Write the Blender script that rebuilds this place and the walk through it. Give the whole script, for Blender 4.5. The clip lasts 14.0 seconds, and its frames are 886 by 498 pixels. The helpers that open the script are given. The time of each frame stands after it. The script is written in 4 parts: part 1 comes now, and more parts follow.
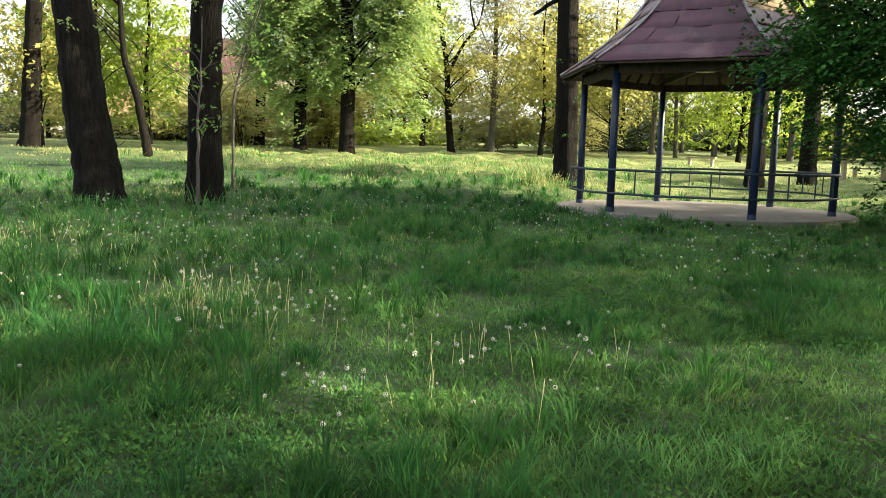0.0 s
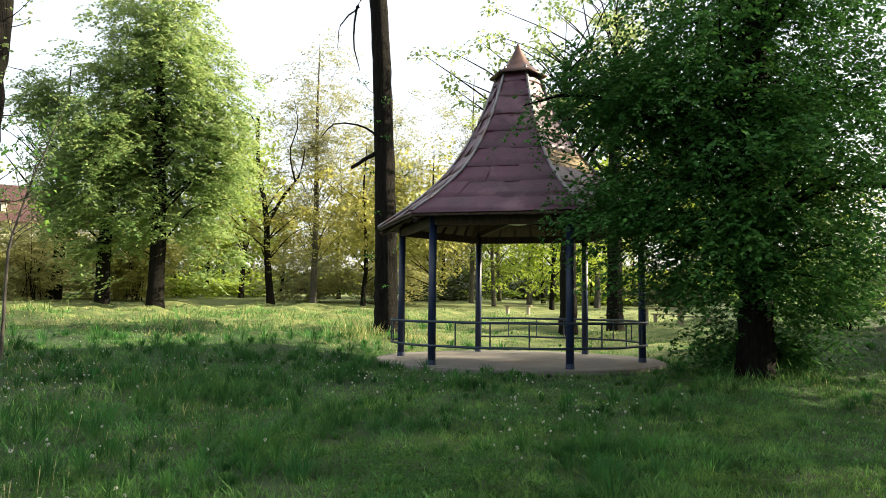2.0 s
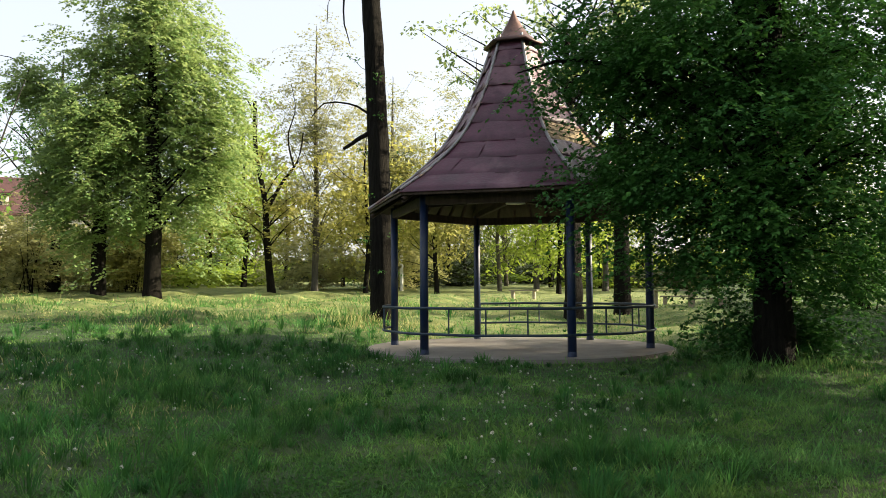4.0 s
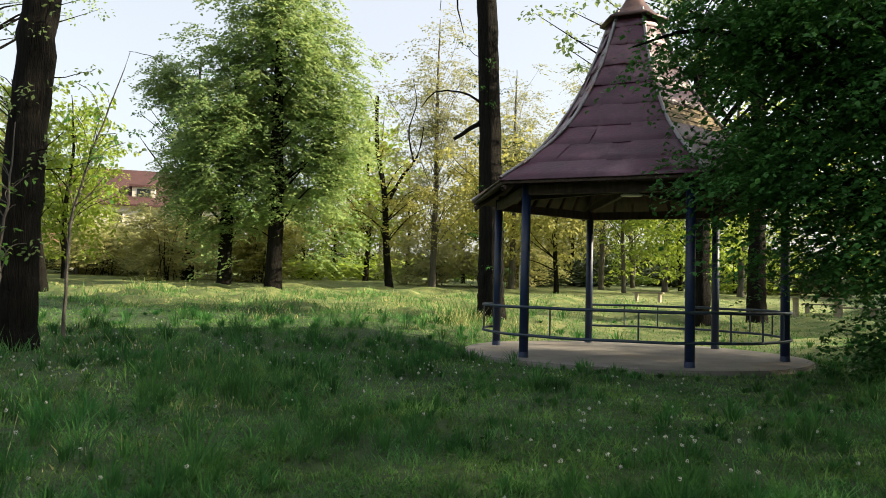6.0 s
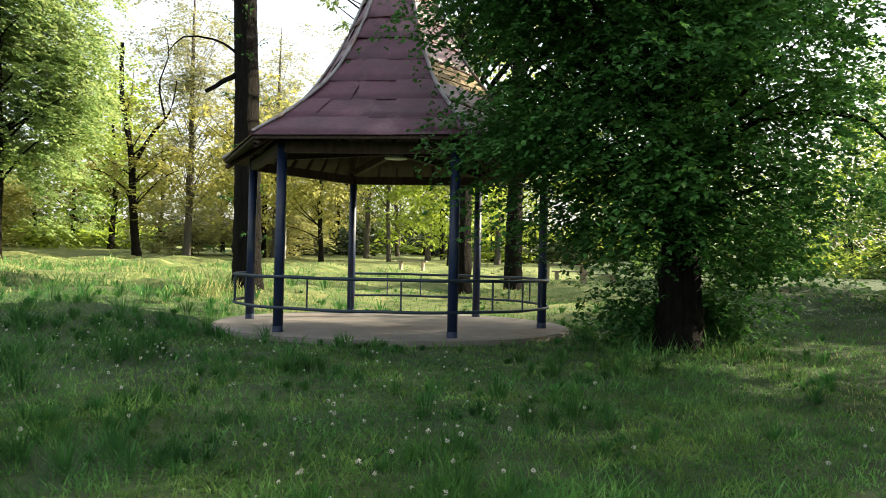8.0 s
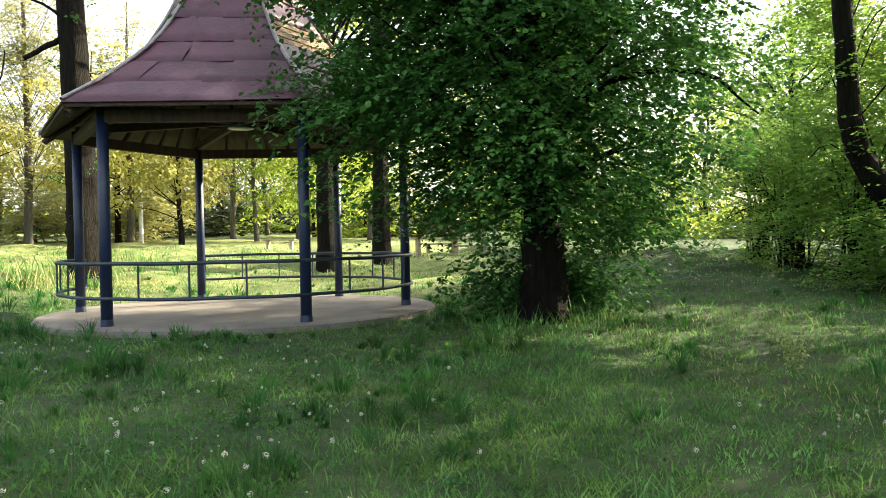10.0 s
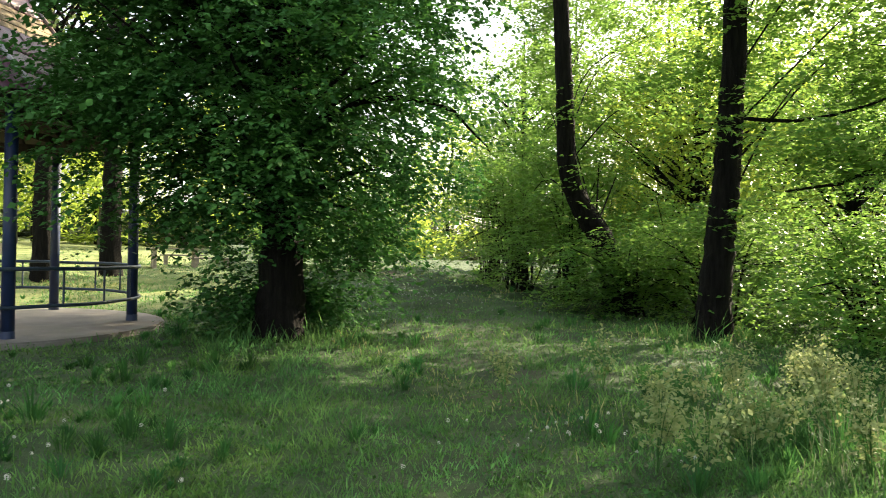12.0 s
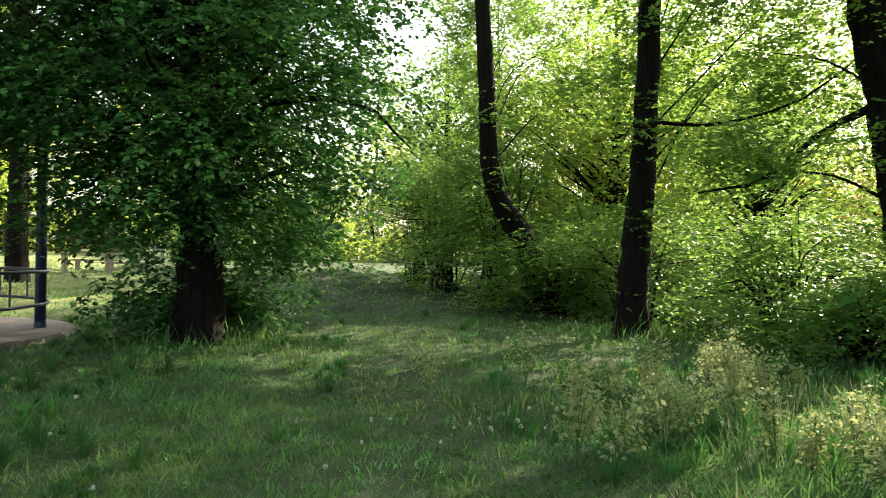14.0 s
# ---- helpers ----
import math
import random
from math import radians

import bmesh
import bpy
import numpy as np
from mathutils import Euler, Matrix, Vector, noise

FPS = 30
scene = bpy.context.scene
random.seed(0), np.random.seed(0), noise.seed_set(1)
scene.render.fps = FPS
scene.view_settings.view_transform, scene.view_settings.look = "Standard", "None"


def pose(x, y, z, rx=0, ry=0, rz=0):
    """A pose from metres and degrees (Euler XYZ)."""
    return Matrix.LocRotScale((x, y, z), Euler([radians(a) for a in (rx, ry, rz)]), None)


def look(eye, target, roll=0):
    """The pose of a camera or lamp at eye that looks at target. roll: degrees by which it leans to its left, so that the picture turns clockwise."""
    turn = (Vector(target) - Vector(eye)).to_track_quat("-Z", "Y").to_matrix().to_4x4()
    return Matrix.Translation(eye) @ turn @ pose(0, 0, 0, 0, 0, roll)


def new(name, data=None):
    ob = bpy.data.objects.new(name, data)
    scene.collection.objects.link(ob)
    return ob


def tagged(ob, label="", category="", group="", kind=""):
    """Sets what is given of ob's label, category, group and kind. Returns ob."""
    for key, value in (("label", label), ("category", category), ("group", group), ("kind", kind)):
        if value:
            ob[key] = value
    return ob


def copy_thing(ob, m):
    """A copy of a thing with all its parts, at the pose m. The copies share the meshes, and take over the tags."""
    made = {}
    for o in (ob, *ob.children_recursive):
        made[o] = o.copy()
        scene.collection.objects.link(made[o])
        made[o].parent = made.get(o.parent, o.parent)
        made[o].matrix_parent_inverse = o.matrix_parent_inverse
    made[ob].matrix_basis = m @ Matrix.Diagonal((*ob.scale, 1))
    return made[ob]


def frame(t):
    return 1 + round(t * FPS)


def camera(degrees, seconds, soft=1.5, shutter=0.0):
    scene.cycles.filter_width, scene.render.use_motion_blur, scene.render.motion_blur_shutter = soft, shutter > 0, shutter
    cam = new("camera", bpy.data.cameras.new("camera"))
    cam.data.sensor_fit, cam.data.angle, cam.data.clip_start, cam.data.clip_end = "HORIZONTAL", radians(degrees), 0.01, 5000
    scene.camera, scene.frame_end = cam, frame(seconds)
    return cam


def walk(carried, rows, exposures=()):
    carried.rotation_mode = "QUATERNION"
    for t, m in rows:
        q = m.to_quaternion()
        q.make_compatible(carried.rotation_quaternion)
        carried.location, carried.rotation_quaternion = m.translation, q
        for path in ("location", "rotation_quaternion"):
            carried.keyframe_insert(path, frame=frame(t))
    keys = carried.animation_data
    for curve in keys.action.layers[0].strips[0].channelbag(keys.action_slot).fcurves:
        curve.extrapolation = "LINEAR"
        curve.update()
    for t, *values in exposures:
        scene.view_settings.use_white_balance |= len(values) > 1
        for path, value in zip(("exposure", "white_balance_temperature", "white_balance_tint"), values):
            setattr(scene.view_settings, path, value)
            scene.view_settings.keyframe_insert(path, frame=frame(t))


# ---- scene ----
cam = camera(60.37, 14.0, soft=0.9, shutter=0.15)
# seconds, x, y, z, pitch, roll, yaw
ROWS = [
    (0.0, 2.826, -19.067, 1.266, -7.26, -1.43, 26.96),
    (0.5, 2.716, -18.808, 1.291, -4.17, -1.37, 23.65),
    (1.0, 2.671, -18.596, 1.315, -2.06, -1.50, 16.20),
    (1.5, 2.674, -18.431, 1.326, 3.28, -1.36, 15.93),
    (2.0, 2.688, -18.225, 1.331, 4.19, -0.60, 13.94),
    (4.5, 2.818, -16.807, 1.310, 2.94, 1.14, 15.48),
    (5.0, 2.898, -16.528, 1.301, 2.89, 0.48, 20.47),
    (5.5, 2.957, -16.222, 1.289, 2.25, -0.80, 24.57),
    (6.0, 2.909, -15.865, 1.276, 2.96, -1.45, 24.19),
    (6.5, 2.890, -15.538, 1.266, 1.76, -1.12, 19.16),
    (7.0, 2.943, -15.314, 1.259, 1.81, -0.42, 11.62),
    (7.5, 2.899, -15.061, 1.260, 1.09, -0.92, 10.09),
    (8.0, 2.737, -14.715, 1.260, 1.05, -1.28, 6.82),
    (10.5, 3.098, -13.792, 1.263, -1.04, 0.52, -4.29),
    (11.0, 3.125, -13.804, 1.271, -0.22, -0.65, -7.38),
    (11.5, 3.170, -13.820, 1.285, 0.19, -0.64, -13.60),
    (12.0, 3.203, -13.871, 1.292, 0.33, -1.14, -20.89),
    (12.5, 3.193, -13.908, 1.293, -0.13, -0.98, -25.49),
    (13.0, 3.231, -13.891, 1.283, -0.25, -0.81, -30.18),
    (13.5, 3.236, -13.879, 1.273, -0.02, -0.72, -30.46),
    (14.0, 3.217, -13.893, 1.263, 0.65, -0.70, -26.50),
]
EXPOSURES = [(0.0, 2.1), (1.0, 2.0), (1.5, 1.8), (2.2, 1.72), (4.5, 1.5), (5.5, 1.45), (6.5, 1.34), (7.0, 1.46), (7.5, 1.68), (8.2, 1.95), (10.5, 2.52), (11.5, 2.5), (12.5, 2.3), (14.0, 2.25)]
walk(cam, [(t, pose(x, y, z, 90 + pitch, roll, yaw)) for t, x, y, z, pitch, roll, yaw in ROWS], EXPOSURES)

# ---- sky and sun ----
SUN_AZIMUTH, SUN_ELEVATION = 66.0, 26.0
world = bpy.data.worlds.new("sky")
scene.world = world
world.use_nodes = True
wn = world.node_tree.nodes
sky = wn.new("ShaderNodeTexSky")
sky.sky_type = "NISHITA"
sky.sun_disc = False
sky.sun_elevation, sky.sun_rotation = radians(SUN_ELEVATION), radians(SUN_AZIMUTH)
sky.air_density, sky.dust_density, sky.ozone_density = 1.0, 4.0, 0.5
wn["Background"].inputs["Strength"].default_value = 0.055
world.node_tree.links.new(sky.outputs[0], wn["Background"].inputs["Color"])
# an even veil of thin high cloud over the blue
veil, both = wn.new("ShaderNodeBackground"), wn.new("ShaderNodeAddShader")
veil.inputs["Color"].default_value, veil.inputs["Strength"].default_value = (1.0, 0.985, 0.965, 1), 0.23
world.node_tree.links.new(wn["Background"].outputs[0], both.inputs[0])
world.node_tree.links.new(veil.outputs[0], both.inputs[1])
world.node_tree.links.new(both.outputs[0], wn["World Output"].inputs["Surface"])
sun = new("sun", bpy.data.lights.new("sun", "SUN"))
sun.data.energy, sun.data.angle, sun.data.color = 5.0, radians(0.6), (1.0, 0.86, 0.62)
sun_way = Vector((math.sin(radians(SUN_AZIMUTH)), math.cos(radians(SUN_AZIMUTH)), math.tan(radians(SUN_ELEVATION))))
sun.matrix_world = look(tuple(sun_way * 40), (0, 0, 0))


# ---- materials ----
def material(name):
    m = bpy.data.materials.new(name)
    m.use_nodes = True
    return m, m.node_tree.nodes, m.node_tree.links


def ramp(nodes, links, source, stops):
    r = nodes.new("ShaderNodeValToRGB")
    e = r.color_ramp.elements
    while len(e) < len(stops):
        e.new(0.5)
    for k, (p, c) in enumerate(stops):
        e[k].position, e[k].color = p, (*c, 1)
    links.new(source, r.inputs[0])
    return r.outputs[0]


def texture(nodes, links, scale, detail=4.0, stretch=(1, 1, 1), rough=0.6):
    tc, mp, nz = nodes.new("ShaderNodeTexCoord"), nodes.new("ShaderNodeMapping"), nodes.new("ShaderNodeTexNoise")
    mp.inputs["Scale"].default_value = stretch
    nz.inputs["Scale"].default_value, nz.inputs["Detail"].default_value, nz.inputs["Roughness"].default_value = scale, detail, rough
    links.new(tc.outputs["Object"], mp.inputs[0])
    links.new(mp.outputs[0], nz.inputs["Vector"])
    return nz.outputs["Fac"]


def mix(nodes, links, fac, a, b, kind="MIX"):
    n = nodes.new("ShaderNodeMix")
    n.data_type, n.blend_type = "RGBA", kind
    for k, v in ((0, fac), (6, a), (7, b)):
        if isinstance(v, (int, float)):
            n.inputs[k].default_value = v
        elif isinstance(v, tuple):
            n.inputs[k].default_value = (*v, 1)
        else:
            links.new(v, n.inputs[k])
    return n.outputs[2]


def bump(nodes, links, height, strength, distance):
    b = nodes.new("ShaderNodeBump")
    b.inputs["Strength"].default_value, b.inputs["Distance"].default_value = strength, distance
    links.new(height, b.inputs["Height"])
    return b.outputs[0]


def surface(name, dark, light, scale, rough=0.7, metal=0.0, stretch=(1, 1, 1), relief=0.3, depth=0.01, stain=None, fine=8.0):
    """A solid with colour that varies at two scales, and relief."""
    m, n, k = material(name)
    p = n["Principled BSDF"]
    a, b = texture(n, k, scale, 5, stretch), texture(n, k, scale * fine, 4, stretch)
    c = ramp(n, k, a, [(0.3, dark), (0.7, light)])
    c = mix(n, k, 0.35, c, ramp(n, k, b, [(0.3, (0.35, 0.35, 0.35)), (0.7, (1, 1, 1))]), "MULTIPLY")
    if stain:
        s = ramp(n, k, texture(n, k, scale * 0.45, 6), [(0.52, (0, 0, 0)), (0.66, (1, 1, 1))])
        c = mix(n, k, s, c, stain)
    k.new(c, p.inputs["Base Color"])
    k.new(ramp(n, k, b, [(0.2, (rough - 0.12,) * 3), (0.8, (min(1, rough + 0.12),) * 3)]), p.inputs["Roughness"])
    p.inputs["Metallic"].default_value = metal
    k.new(bump(n, k, b, relief, depth), p.inputs["Normal"])
    return m


def leaf_material(name, dark, light, glow, through_light=0.45, gloss=0.45, patches=0.0, shine=0.22, blend=0.5):
    """Thin leaves: a reflecting side and light that comes through, varied leaf by leaf."""
    m, n, k = material(name)
    p, out = n["Principled BSDF"], n["Material Output"]
    geo, info = n.new("ShaderNodeNewGeometry"), n.new("ShaderNodeObjectInfo")
    c = ramp(n, k, geo.outputs["Random Per Island"], [(0.0, dark), (1.0, light)])
    c = mix(n, k, ramp(n, k, texture(n, k, 0.7, 3), [(0.35, (0, 0, 0)), (0.65, (blend,) * 3)]), c, glow)
    h = n.new("ShaderNodeHueSaturation")
    mr = n.new("ShaderNodeMapRange")
    mr.inputs[3].default_value, mr.inputs[4].default_value = 0.85, 1.15
    k.new(info.outputs["Random"], mr.inputs[0])
    value = mr.outputs[0]
    if patches:
        patch = ramp(n, k, texture(n, k, patches, 5, rough=0.7), [(0.34, (0.34, 0.34, 0.34)), (0.5, (0.92, 0.92, 0.92)), (0.66, (1.6, 1.6, 1.6))])
        mul = n.new("ShaderNodeMath")
        mul.operation = "MULTIPLY"
        k.new(value, mul.inputs[0])
        k.new(patch, mul.inputs[1])
        value = mul.outputs[0]
        c = mix(n, k, ramp(n, k, texture(n, k, patches * 0.55, 4, (1.3, 1, 1)), [(0.42, (0, 0, 0)), (0.62, (0.55, 0.55, 0.55))]), c, (light[0] * 1.7, light[1] * 0.98, light[2] * 0.75))
        c = mix(n, k, ramp(n, k, texture(n, k, patches * 4.5, 3), [(0.4, (0.6, 0.6, 0.6)), (0.56, (0, 0, 0))]), c, (dark[0] * 0.8, dark[1] * 0.8, dark[2] * 1.3))
    k.new(value, h.inputs["Value"])
    k.new(c, h.inputs["Color"])
    k.new(h.outputs[0], p.inputs["Base Color"])
    p.inputs["Roughness"].default_value = gloss
    p.inputs["Specular IOR Level"].default_value = shine
    t, s = n.new("ShaderNodeBsdfTranslucent"), n.new("ShaderNodeMixShader")
    k.new(mix(n, k, 0.5, h.outputs[0], glow), t.inputs["Color"])
    s.inputs[0].default_value = through_light
    k.new(p.outputs[0], s.inputs[1])
    k.new(t.outputs[0], s.inputs[2])
    k.new(s.outputs[0], out.inputs["Surface"])
    return m


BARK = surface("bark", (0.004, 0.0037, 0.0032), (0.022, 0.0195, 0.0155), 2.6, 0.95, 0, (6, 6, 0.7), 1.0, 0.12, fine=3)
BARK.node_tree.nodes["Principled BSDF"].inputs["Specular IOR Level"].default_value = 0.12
BARK_GREY = surface("bark_grey", (0.05, 0.045, 0.038), (0.14, 0.125, 0.105), 2.5, 0.92, 0, (5, 5, 0.8), 0.8, 0.03, fine=4)
PAINT = surface("navy_paint", (0.004, 0.013, 0.045), (0.01, 0.028, 0.085), 3, 0.5, 0, (1, 1, 0.5), 0.25, 0.004, stain=(0.03, 0.04, 0.06))
RAIL_PAINT = surface("rail_paint", (0.008, 0.022, 0.04), (0.018, 0.045, 0.075), 4, 0.55, 0, (1, 1, 1), 0.25, 0.004, stain=(0.04, 0.055, 0.07))
CAP_METAL = surface("rusty_cap", (0.05, 0.026, 0.024), (0.12, 0.06, 0.05), 2.5, 0.5, 0.3, (1, 1, 1), 0.3, 0.006, stain=(0.17, 0.09, 0.06))
ROOFING = surface("roofing_sheet", (0.05, 0.011, 0.028), (0.11, 0.03, 0.062), 1.9, 0.42, 0, (1, 1, 1), 0.5, 0.016, stain=(0.16, 0.075, 0.1))
PALE_BOARDS = surface("sunlit_patch_boards", (0.26, 0.19, 0.1), (0.42, 0.33, 0.2), 2, 0.85, 0, (1, 6, 6), 0.5, 0.01)
HIP_METAL = surface("hip_metal", (0.2, 0.19, 0.2), (0.38, 0.37, 0.38), 3, 0.45, 0.6, (1, 1, 1), 0.2, 0.004, stain=(0.2, 0.12, 0.1))
TIMBER = surface("old_timber", (0.03, 0.018, 0.012), (0.085, 0.055, 0.035), 2, 0.85, 0, (6, 6, 1), 0.5, 0.01)
BOARDS = surface("roof_boards", (0.025, 0.016, 0.011), (0.06, 0.04, 0.027), 2, 0.85, 0, (6, 1, 1), 0.5, 0.01)
CONCRETE = surface("concrete", (0.13, 0.122, 0.11), (0.23, 0.213, 0.195), 1.1, 0.9, 0, (1, 1, 1), 0.4, 0.01, stain=(0.13, 0.11, 0.09), fine=14)
BENCH_WOOD = surface("bench_wood", (0.25, 0.2, 0.14), (0.42, 0.36, 0.28), 2, 0.8, 0, (1, 5, 5), 0.4, 0.01)
PLASTER = surface("plaster", (0.55, 0.52, 0.46), (0.7, 0.67, 0.6), 0.8, 0.9, relief=0.2)
ROOF_TILE = surface("roof_tile", (0.05, 0.022, 0.022), (0.095, 0.042, 0.04), 0.8, 0.8, relief=0.5, depth=0.05)
PINK_TILE = surface("faded_tile", (0.36, 0.17, 0.13), (0.5, 0.26, 0.2), 0.8, 0.8, relief=0.5, depth=0.05)
WHITE_ENAMEL = surface("white_enamel", (0.6, 0.6, 0.56), (0.75, 0.75, 0.7), 4, 0.4, relief=0.1)
DARK_GLASS = surface("dark_glass", (0.02, 0.025, 0.03), (0.04, 0.045, 0.05), 1, 0.12, relief=0.0)
WHITEWASH = surface("whitewash", (0.6, 0.59, 0.55), (0.78, 0.77, 0.72), 3, 0.9, relief=0.3, stain=(0.35, 0.33, 0.28))

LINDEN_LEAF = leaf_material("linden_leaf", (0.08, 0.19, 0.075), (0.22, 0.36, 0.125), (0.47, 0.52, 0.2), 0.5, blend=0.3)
# darker counterpart of the linden leaf, with shade put into its colour
SHADE_LEAF = leaf_material("shaded_leaf", (0.014, 0.062, 0.018), (0.062, 0.18, 0.045), (0.075, 0.19, 0.035), 0.34, 0.5, shine=0.14)
EDGE_LEAF = leaf_material("wood_edge_leaf", (0.02, 0.1, 0.02), (0.075, 0.24, 0.042), (0.36, 0.52, 0.1), 0.54, 0.4, shine=0.2, blend=0.2)
ASH_LEAF = leaf_material("pale_ash_leaf", (0.2, 0.22, 0.1), (0.34, 0.35, 0.18), (0.4, 0.4, 0.2), 0.45)
YELLOW_LEAF = leaf_material("yellow_spring_leaf", (0.24, 0.25, 0.06), (0.4, 0.39, 0.12), (0.5, 0.48, 0.15), 0.5)
FAR_LEAF = leaf_material("young_wood_leaf", (0.12, 0.22, 0.03), (0.24, 0.34, 0.05), (0.4, 0.48, 0.07), 0.5)
# shadow between the far trunks, put into a near-black leaf colour
SHADED_FAR_LEAF = leaf_material("shaded_wood_leaf", (0.02, 0.035, 0.012), (0.04, 0.06, 0.02), (0.06, 0.08, 0.02), 0.25)
SHRUB_LEAF = leaf_material("hedge_leaf", (0.22, 0.26, 0.1), (0.48, 0.48, 0.22), (0.58, 0.55, 0.26), 0.5)
GRASS_BLADE = leaf_material("grass_blade", (0.02, 0.08, 0.026), (0.118, 0.3, 0.09), (0.165, 0.33, 0.085), 0.42, 0.6, 1.3, shine=0.06)
HERB_LEAF = leaf_material("herb_leaf", (0.02, 0.085, 0.02), (0.07, 0.2, 0.045), (0.11, 0.24, 0.05), 0.32, 0.6, 2.4, shine=0.08)
DRY_BLADE = leaf_material("dry_grass", (0.2, 0.25, 0.08), (0.4, 0.39, 0.18), (0.45, 0.44, 0.18), 0.35, 0.6)
DOWN = leaf_material("seed_down", (0.3, 0.31, 0.28), (0.5, 0.5, 0.46), (0.55, 0.55, 0.5), 0.4, 0.9)
STALK = leaf_material("seed_stalk", (0.26, 0.3, 0.13), (0.48, 0.47, 0.27), (0.5, 0.48, 0.26), 0.3, 0.6)
TUFT_BLADE = leaf_material("rank_grass", (0.014, 0.07, 0.02), (0.05, 0.19, 0.05), (0.09, 0.25, 0.055), 0.4, 0.55, 0.9, shine=0.08)


def ground_material():
    m, n, k = material("meadow")
    p = n["Principled BSDF"]
    a, b, d = texture(n, k, 0.35, 5), texture(n, k, 9, 6), texture(n, k, 60, 3)
    c = ramp(n, k, a, [(0.3, (0.018, 0.044, 0.01)), (0.55, (0.03, 0.066, 0.014)), (0.75, (0.06, 0.1, 0.024))])
    c = mix(n, k, 0.7, c, ramp(n, k, b, [(0.3, (0.4, 0.4, 0.35)), (0.7, (1.3, 1.25, 1.1))]), "MULTIPLY")
    # paler far meadow: seeding grass, with sunlight put into its colour as well
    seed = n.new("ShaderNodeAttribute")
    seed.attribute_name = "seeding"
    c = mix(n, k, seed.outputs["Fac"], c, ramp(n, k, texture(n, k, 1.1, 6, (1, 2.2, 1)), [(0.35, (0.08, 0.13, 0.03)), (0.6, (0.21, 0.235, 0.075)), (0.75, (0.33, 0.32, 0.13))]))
    at = n.new("ShaderNodeAttribute")
    at.attribute_name = "worn"
    w = n.new("ShaderNodeMath")
    w.operation = "MULTIPLY"
    k.new(at.outputs["Fac"], w.inputs[0])
    k.new(ramp(n, k, texture(n, k, 2.2, 6), [(0.4, (0, 0, 0)), (0.58, (0.95, 0.95, 0.95))]), w.inputs[1])
    c = mix(n, k, w.outputs[0], c, ramp(n, k, b, [(0.3, (0.02, 0.018, 0.011)), (0.7, (0.062, 0.052, 0.033))]))
    k.new(c, p.inputs["Base Color"])
    p.inputs["Roughness"].default_value = 0.95
    k.new(bump(n, k, d, 0.8, 0.03), p.inputs["Normal"])
    return m


MEADOW = ground_material()


# ---- builders ----
def part(name, data, mat, parent, label=""):
    """Links a mesh, a bmesh or arrays of vertices and faces as one mesh object under its thing."""
    if isinstance(data, bmesh.types.BMesh):
        me = bpy.data.meshes.new(name)
        data.to_mesh(me)
        data.free()
    elif isinstance(data, tuple):
        me = bpy.data.meshes.new(name)
        v, f = data
        f = np.asarray(f, dtype=np.int32)
        sides = f.shape[1]
        me.vertices.add(len(v))
        me.vertices.foreach_set("co", np.asarray(v, dtype=np.float32).ravel())
        me.loops.add(f.size)
        me.loops.foreach_set("vertex_index", f.ravel())
        me.polygons.add(len(f))
        me.polygons.foreach_set("loop_start", np.arange(0, f.size, sides, dtype=np.int32))
        me.update(calc_edges=True)
        me.validate()
    else:
        me = data
    if mat and not me.materials:
        me.materials.append(mat)
    ob = new(name, me)
    ob.parent = parent
    return tagged(ob, label)


def smooth(ob):
    ob.data.polygons.foreach_set("use_smooth", [True] * len(ob.data.polygons))
    return ob


def thing(name, m, label, category, group="", kind=""):
    ob = new(name)
    ob.empty_display_size = 0.2
    ob.matrix_basis = m
    return tagged(ob, label, category, group, kind)


def merged(pieces):
    vs, fs, k = [], [], 0
    for v, f in pieces:
        vs.append(v)
        fs.append(np.asarray(f) + k)
        k += len(v)
    return np.concatenate(vs), np.concatenate(fs)


def tube(points, radii, sides=8, rng=None, wobble=0.0):
    """A tapered tube of quads along points, closed to a near point at its end."""
    pts = np.asarray(points, float)
    d = np.gradient(pts, axis=0)
    d /= np.linalg.norm(d, axis=1)[:, None] + 1e-9
    ref = np.where(np.abs(d[:, 2:3]) > 0.9, np.array([[1.0, 0, 0]]), np.array([[0, 0, 1.0]]))
    a = np.cross(d, ref)
    a /= np.linalg.norm(a, axis=1)[:, None] + 1e-9
    b = np.cross(d, a)
    ang = np.linspace(0, 2 * np.pi, sides, endpoint=False)
    r = np.asarray(radii, float)[:, None] * np.ones((1, sides))
    if rng is not None and wobble:
        r = r * (1 + wobble * (rng.random((len(pts), sides)) - 0.5) + wobble * (rng.random((1, sides)) - 0.5))
    v = pts[:, None] + r[..., None] * (np.cos(ang)[None, :, None] * a[:, None] + np.sin(ang)[None, :, None] * b[:, None])
    n = len(pts)
    i, j = np.meshgrid(np.arange(n - 1), np.arange(sides), indexing="ij")
    f = np.stack([i * sides + j, (i + 1) * sides + j, (i + 1) * sides + (j + 1) % sides, i * sides + (j + 1) % sides], -1)
    return v.reshape(-1, 3), f.reshape(-1, 4)


